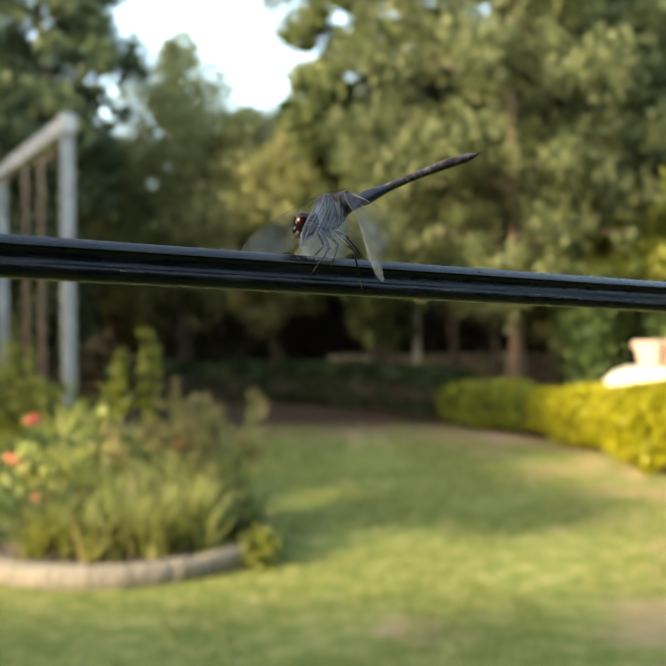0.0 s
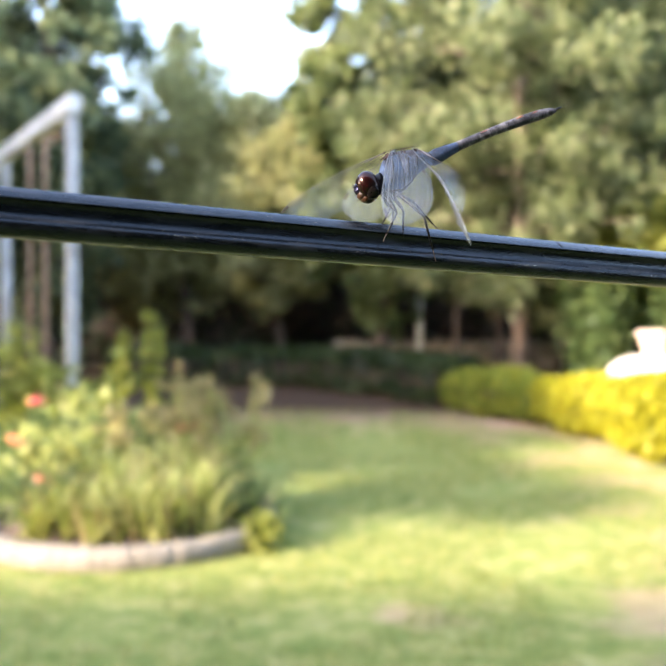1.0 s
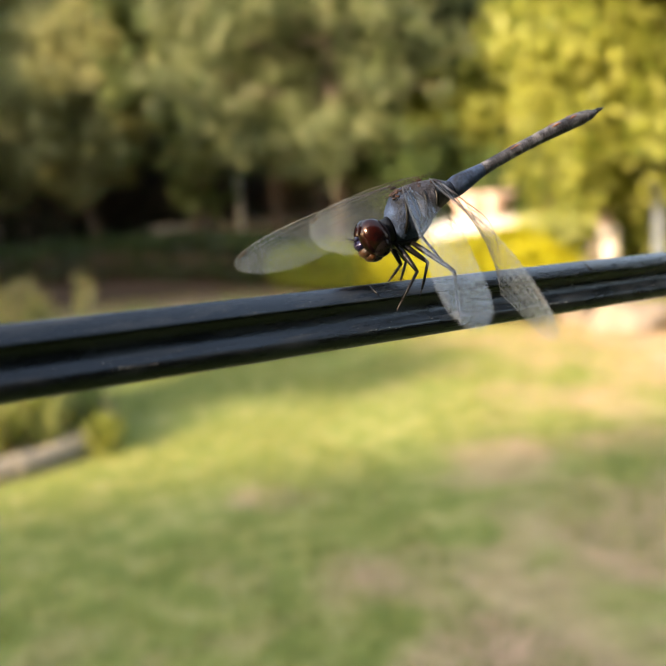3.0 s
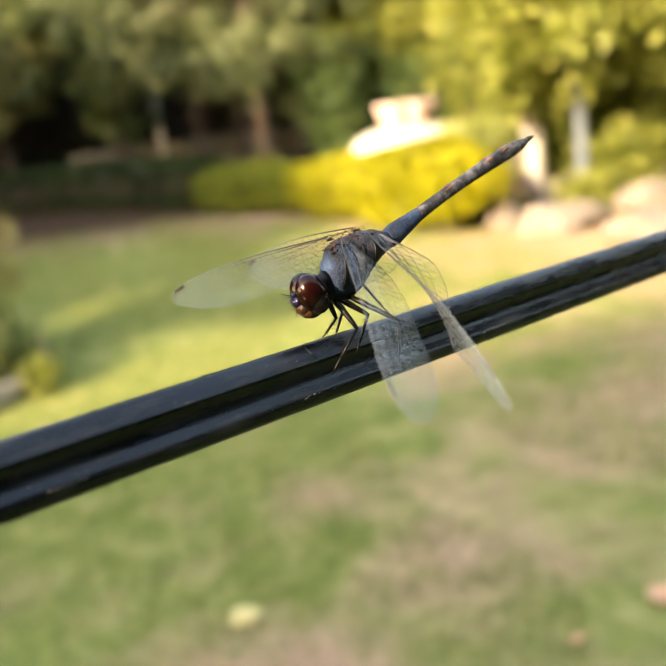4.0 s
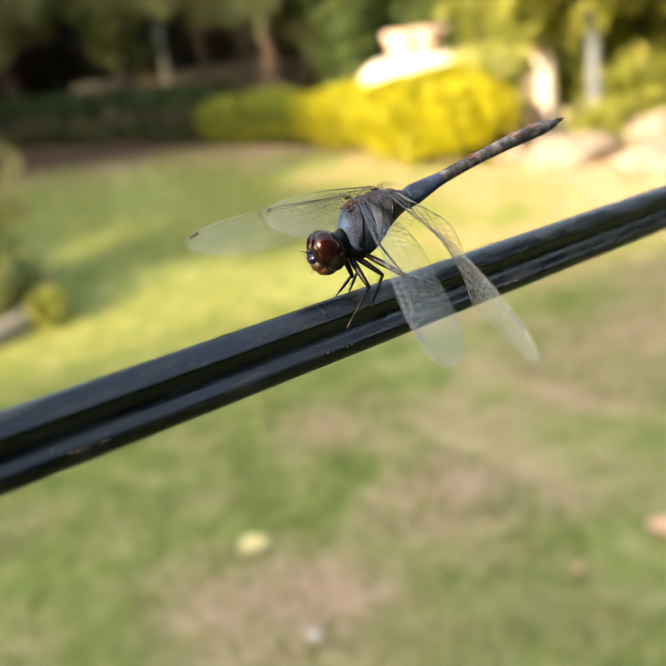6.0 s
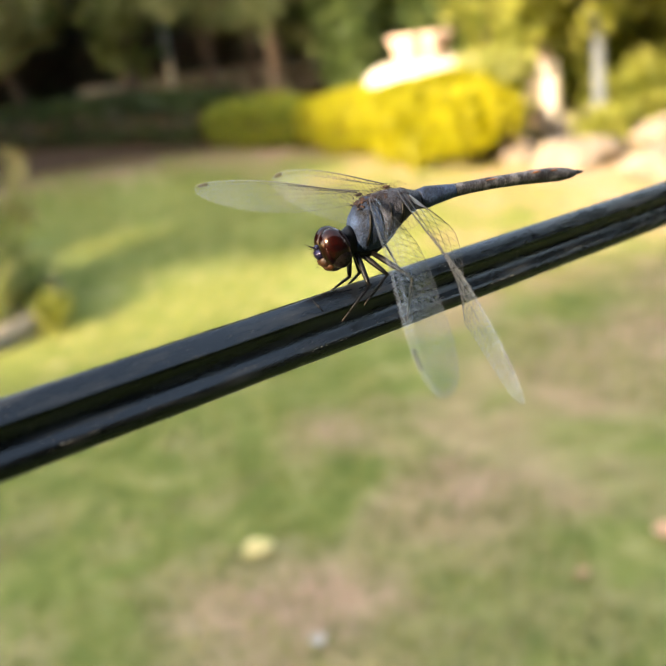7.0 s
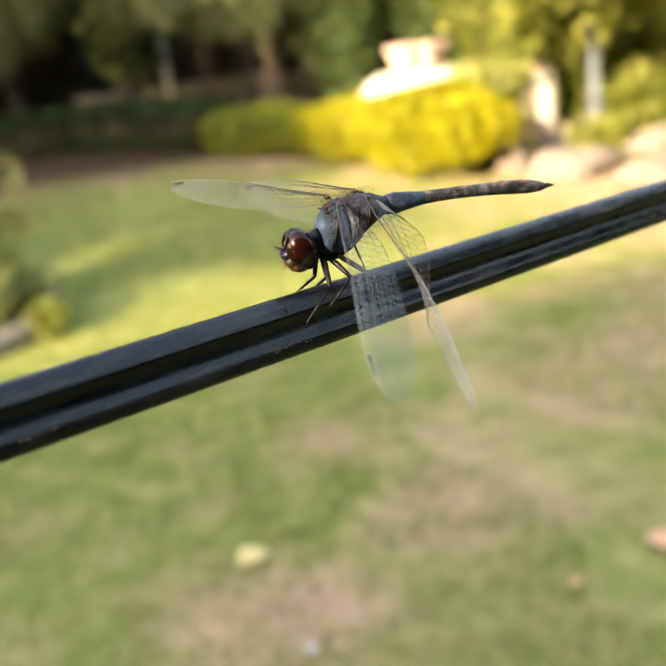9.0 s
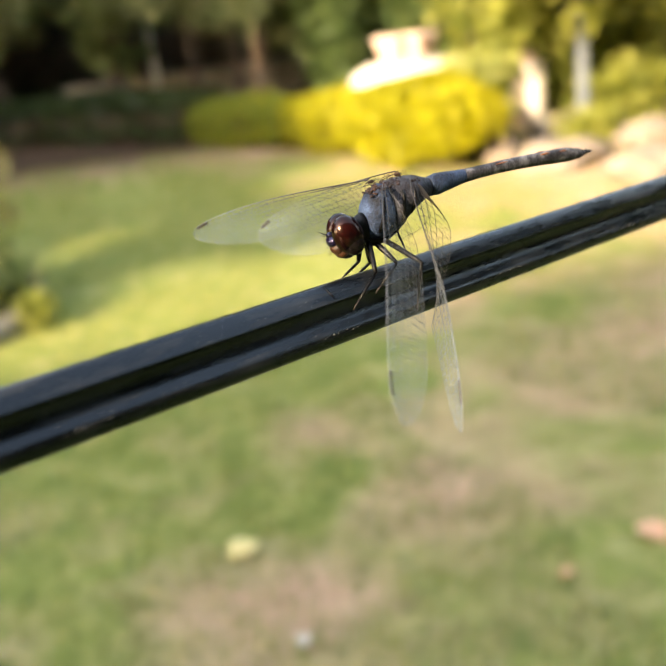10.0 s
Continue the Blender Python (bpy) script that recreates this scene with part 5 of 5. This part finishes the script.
for i, (p, q, s) in enumerate((((2.35, 4.75), (0.10, 0.10, 0.13), 1), ((2.50, 4.35), (0.24, 0.17, 0.11), 2), ((2.65, 3.75), (0.22, 0.17, 0.10), 3), ((2.95, 5.0), (0.2, 0.17, 0.14), 4),
                               ((3.2, 4.5), (0.24, 0.2, 0.11), 5), ((2.95, 6.5), (0.3, 0.25, 0.22), 6), ((3.25, 6.4), (0.25, 0.25, 0.24), 7), ((3.3, 3.8), (0.25, 0.2, 0.16), 8), ((3.75, 5.0), (0.24, 0.2, 0.13), 9))):
    boulder(p, q, s)

def slim_post():
    root = tagged(empty("post", (*polar(-5.4, 13.4), 0)), "slim pale grey metal post under the trees", "post")
    part("shaft", Shape().add(*tube([(0, 0, -0.05), (0, 0, 0.7), (0, 0, 1.5)], [0.055, 0.05, 0.05], 10)), PAINT, root)
    part("cap", Shape().add(*ball((0, 0, 1.5), (0.06, 0.06, 0.035), 10, 6)), PAINT, root)


slim_post()

# flower bed planting
leafy_stalk("tall yellow-green leafy stalk in a flower bed", (-1.07, 4.34, 0.0), 0.80, LEAF_LIME, 61)
leafy_stalk("tall yellow-green leafy stalk in a flower bed", (-0.91, 4.36, 0.0), 0.87, LEAF_LIME, 62)
flower_plant("green leafy bush in a flower bed", (-1.30, 4.3, 0.0), 0.50, 0.22, 16, LEAF_PALE, 63, None, 0, 0.045)
flower_plant("green leafy bush in a flower bed", (-1.38, 3.95, 0.0), 0.40, 0.22, 16, LEAF_GREEN, 64, None, 0, 0.04)
flower_plant("green leafy bush in a flower bed", (-0.98, 4.0, 0.0), 0.40, 0.20, 16, LEAF_GREEN, 67, None, 0, 0.04)
flower_plant("green leafy bush in a flower bed", (-1.15, 3.7, 0.04), 0.34, 0.2, 16, LEAF_PALE, 70, None, 0, 0.04)
seed_plant("dry brownish seed-headed plant in a flower bed", (-0.62, 3.82, 0.03), 0.55, 0.18, 14, 65)
seed_plant("dry brownish seed-headed plant in a flower bed", (-0.44, 3.74, 0.03), 0.50, 0.17, 12, 66)
seed_plant("dry seed-headed plant with an orange blossom", (-0.66, 3.62, 0.03), 0.42, 0.15, 10, 79, PEACH)
seed_plant("dry seed-headed plant beside grassy tufts", (-0.86, 3.72, 0.03), 0.40, 0.14, 10, 80)
grass_tuft("yellow-green arching grass tuft in a flower bed", (-0.85, 3.08, 0.05), 0.28, 0.15, 130, LEAF_PALE, 68)
grass_tuft("yellow-green arching grass tuft in a flower bed", (-0.68, 3.10, 0.05), 0.29, 0.15, 130, LEAF_PALE, 69)
grass_tuft("yellow-green arching grass tuft in a flower bed", (-0.52, 3.18, 0.05), 0.32, 0.14, 120, LEAF_PALE, 75)
grass_tuft("yellow-green arching grass tuft in a flower bed", (-1.02, 3.12, 0.05), 0.26, 0.15, 110, LEAF_LIME, 94)
grass_tuft("green arching grass tuft in a flower bed", (-0.60, 3.45, 0.05), 0.39, 0.16, 110, LEAF_PALE, 71)
grass_tuft("green arching grass tuft in a flower bed", (-0.84, 3.42, 0.05), 0.36, 0.16, 110, LEAF_PALE, 96)
grass_tuft("green arching grass tuft in a flower bed", (-1.16, 3.40, 0.05), 0.29, 0.16, 100, LEAF_GREEN, 97)
grass_tuft("green arching grass tuft at the bed's edge", (-0.36, 3.36, 0.0), 0.25, 0.13, 120, LEAF_GREEN, 98)
grass_tuft("green arching grass tuft at the bed's edge", (-0.40, 3.56, 0.0), 0.29, 0.13, 120, LEAF_GREEN, 77)
grass_tuft("short green grass tuft at the bed's edge", (-0.40, 3.13, 0.0), 0.10, 0.09, 90, LEAF_PALE, 78)
flower_plant("rose stem with a red blossom in a flower bed", (-1.35, 3.92, 0.03), 0.43, 0.01, 3, LEAF_GREEN, 91, RED, 1, 0.035, petal=0.9)
flower_plant("low plant with orange blossoms in a flower bed", (-1.33, 3.62, 0.04), 0.34, 0.03, 5, LEAF_GREEN, 92, PEACH, 3, 0.03, petal=0.62)
flower_plant("low plant with orange blossoms in a flower bed", (-1.15, 3.35, 0.04), 0.17, 0.05, 5, LEAF_GREEN, 93, PEACH, 2, 0.03)
flower_plant("tall yellow-green leafy plant behind a flower bed", (-1.73, 4.76, 0.0), 0.80, 0.10, 9, LEAF_LIME, 72, None, 0, 0.045, bushy=0.8)
flower_plant("yellow-green leafy plant behind a flower bed", (-1.54, 4.72, 0.0), 0.66, 0.13, 12, LEAF_LIME, 95, None, 0, 0.045, bushy=0.9)
flower_plant("leafy green plant behind a flower bed", (-1.34, 4.72, 0.0), 0.56, 0.16, 14, LEAF_MEADOW, 73, None, 0, 0.045)
flower_plant("leafy green plant behind a flower bed", (-0.85, 4.6, 0.0), 0.42, 0.22, 14, LEAF_SHADE_GREEN, 76, None, 0, 0.05)
flower_plant("small yellow-green sprig at the bed's edge", (-0.27, 3.13, 0.0), 0.13, 0.04, 6, LEAF_LIME, 74, None, 0, 0.022, upright=0.8, bushy=0.7)
# low shrubs among the rocks
flower_plant("low yellow-green shrub among pale rocks", (3.5, 5.7, 0.0), 1.25, 0.55, 60, LEAF_LIME, 81, None, 0, 0.05, name="shrub")
flower_plant("low yellow-green shrub among pale rocks", (4.1, 5.2, 0.0), 1.2, 0.55, 60, LEAF_LIME, 82, None, 0, 0.05, name="shrub")
flower_plant("tall yellow-green shrub behind pale rocks", (3.6, 7.1, 0.0), 1.7, 0.7, 80, LEAF_LIME, 85, None, 0, 0.055, name="shrub")
flower_plant("tall yellow-green shrub behind pale rocks", (4.7, 6.6, 0.0), 1.7, 0.8, 80, LEAF_LIME, 86, None, 0, 0.055, name="shrub")
flower_plant("low yellow-green shrub among pale rocks", (2.9, 4.75, 0.0), 0.24, 0.2, 18, LEAF_LIME, 99, None, 0, 0.045, name="shrub")
flower_plant("low yellow-green shrub among pale rocks", (3.35, 4.95, 0.0), 0.5, 0.3, 26, LEAF_LIME, 87, None, 0, 0.05, name="shrub")
flower_plant("low pale green shrub beside the golden hedge", (2.62, 5.55, 0.0), 0.66, 0.26, 34, LEAF_PALE, 83, None, 0, 0.05, name="shrub")
flower_plant("dark green leafy bush behind the hedge", (*polar(-16.6, 8.8), 0.0), 1.45, 0.5, 46, LEAF_GREEN, 88, None, 0, 0.055, name="shrub")
flower_plant("dark green leafy bush behind the hedge", (*polar(-21.5, 9.0), 0.0), 1.3, 0.5, 40, LEAF_GREEN, 89, None, 0, 0.055, name="shrub")
for k, (x, y, h, q) in enumerate(((3.9, 6.25, 1.9, 0.75), (4.95, 5.7, 2.0, 0.85), (5.4, 7.3, 2.5, 1.0), (4.3, 4.3, 1.3, 0.5))):
    flower_plant("tall pale green shrub in sunlight behind rocks", (x, y, 0.0), h, q, 100, LEAF_PALE, 110 + k, None, 0, 0.055, name="shrub")
flower_plant("low yellow-green shrub among pale rocks", (3.1, 3.3, 0.0), 0.35, 0.3, 20, LEAF_LIME, 84, None, 0, 0.05, name="shrub")

fallen_leaf("yellow dead leaf lying on the lawn", (0.125, 1.36), 0.062, YELLOWLEAF, 30, 1)
fallen_leaf("dry orange leaf lying on the lawn", (0.785, 1.075), 0.06, PINKLEAF, 100, 2)
fallen_leaf("bleached leaf scrap lying on bare earth", (0.16, 1.06), 0.028, PALE, 70, 3)
fallen_leaf("dry orange leaf lying on the lawn", (0.60, 1.036), 0.022, PINKLEAF, 10, 4)

rail()
BUG_THING, BUG_HEAD, BUG_TAIL, BUG_WINGS, BUG_LEGS = dragonfly()
cam.data.dof.focus_object = BUG_THING


# ---- what moves ----
def motions():
    walk(BUG_THING, [(row[0], bug_pose(row)) for row in BUG])
    walk(BUG_TAIL, [(row[0], pose(TAIL_AT[0] * MM, 0, TAIL_AT[2] * MM, 0, row[7], -row[8])) for row in BUG])
    walk(BUG_HEAD, [(row[0], pose(HEAD_AT[0] * MM, 0, HEAD_AT[2] * MM, 12, 14, 24 if row[0] == 5.0 else -8)) for row in BUG])
    spots = ((FORE_AT, 1, 9), (HIND_AT, 1, 12), (FORE_AT, -1, 15), (HIND_AT, -1, 18))
    for wing_ob, (at, side, k) in zip(BUG_WINGS, spots):
        walk(wing_ob, [(row[0], wing_pose(at, side, row[k], row[k + 1], row[k + 2])) for row in BUG])
    for coxa, foot, l1, l2, femur, shin in BUG_LEGS:
        up, low = [], []
        for row in BUG:
            a = Vector(coxa) * MM
            b = bug_pose(row).inverted() @ foot
            d = (b - a).length
            u = (b - a) / d
            p, q = l1 * MM, l2 * MM
            k = min(p, max(-p, (p * p - q * q + d * d) / (2 * d)))
            bend = Vector((-1.0, math.copysign(0.4, coxa[1]), 0.1)) if coxa[0] > 2 else Vector((0.1, math.copysign(0.7, coxa[1]), 1.0))
            bend = (bend - u * bend.dot(u)).normalized()
            knee = a + u * k + bend * math.sqrt(max(0.0, p * p - k * k))
            up.append((row[0], bone(a, knee)))
            low.append((row[0], bone(knee, b)))
        walk(femur, up)
        walk(shin, low)


motions()
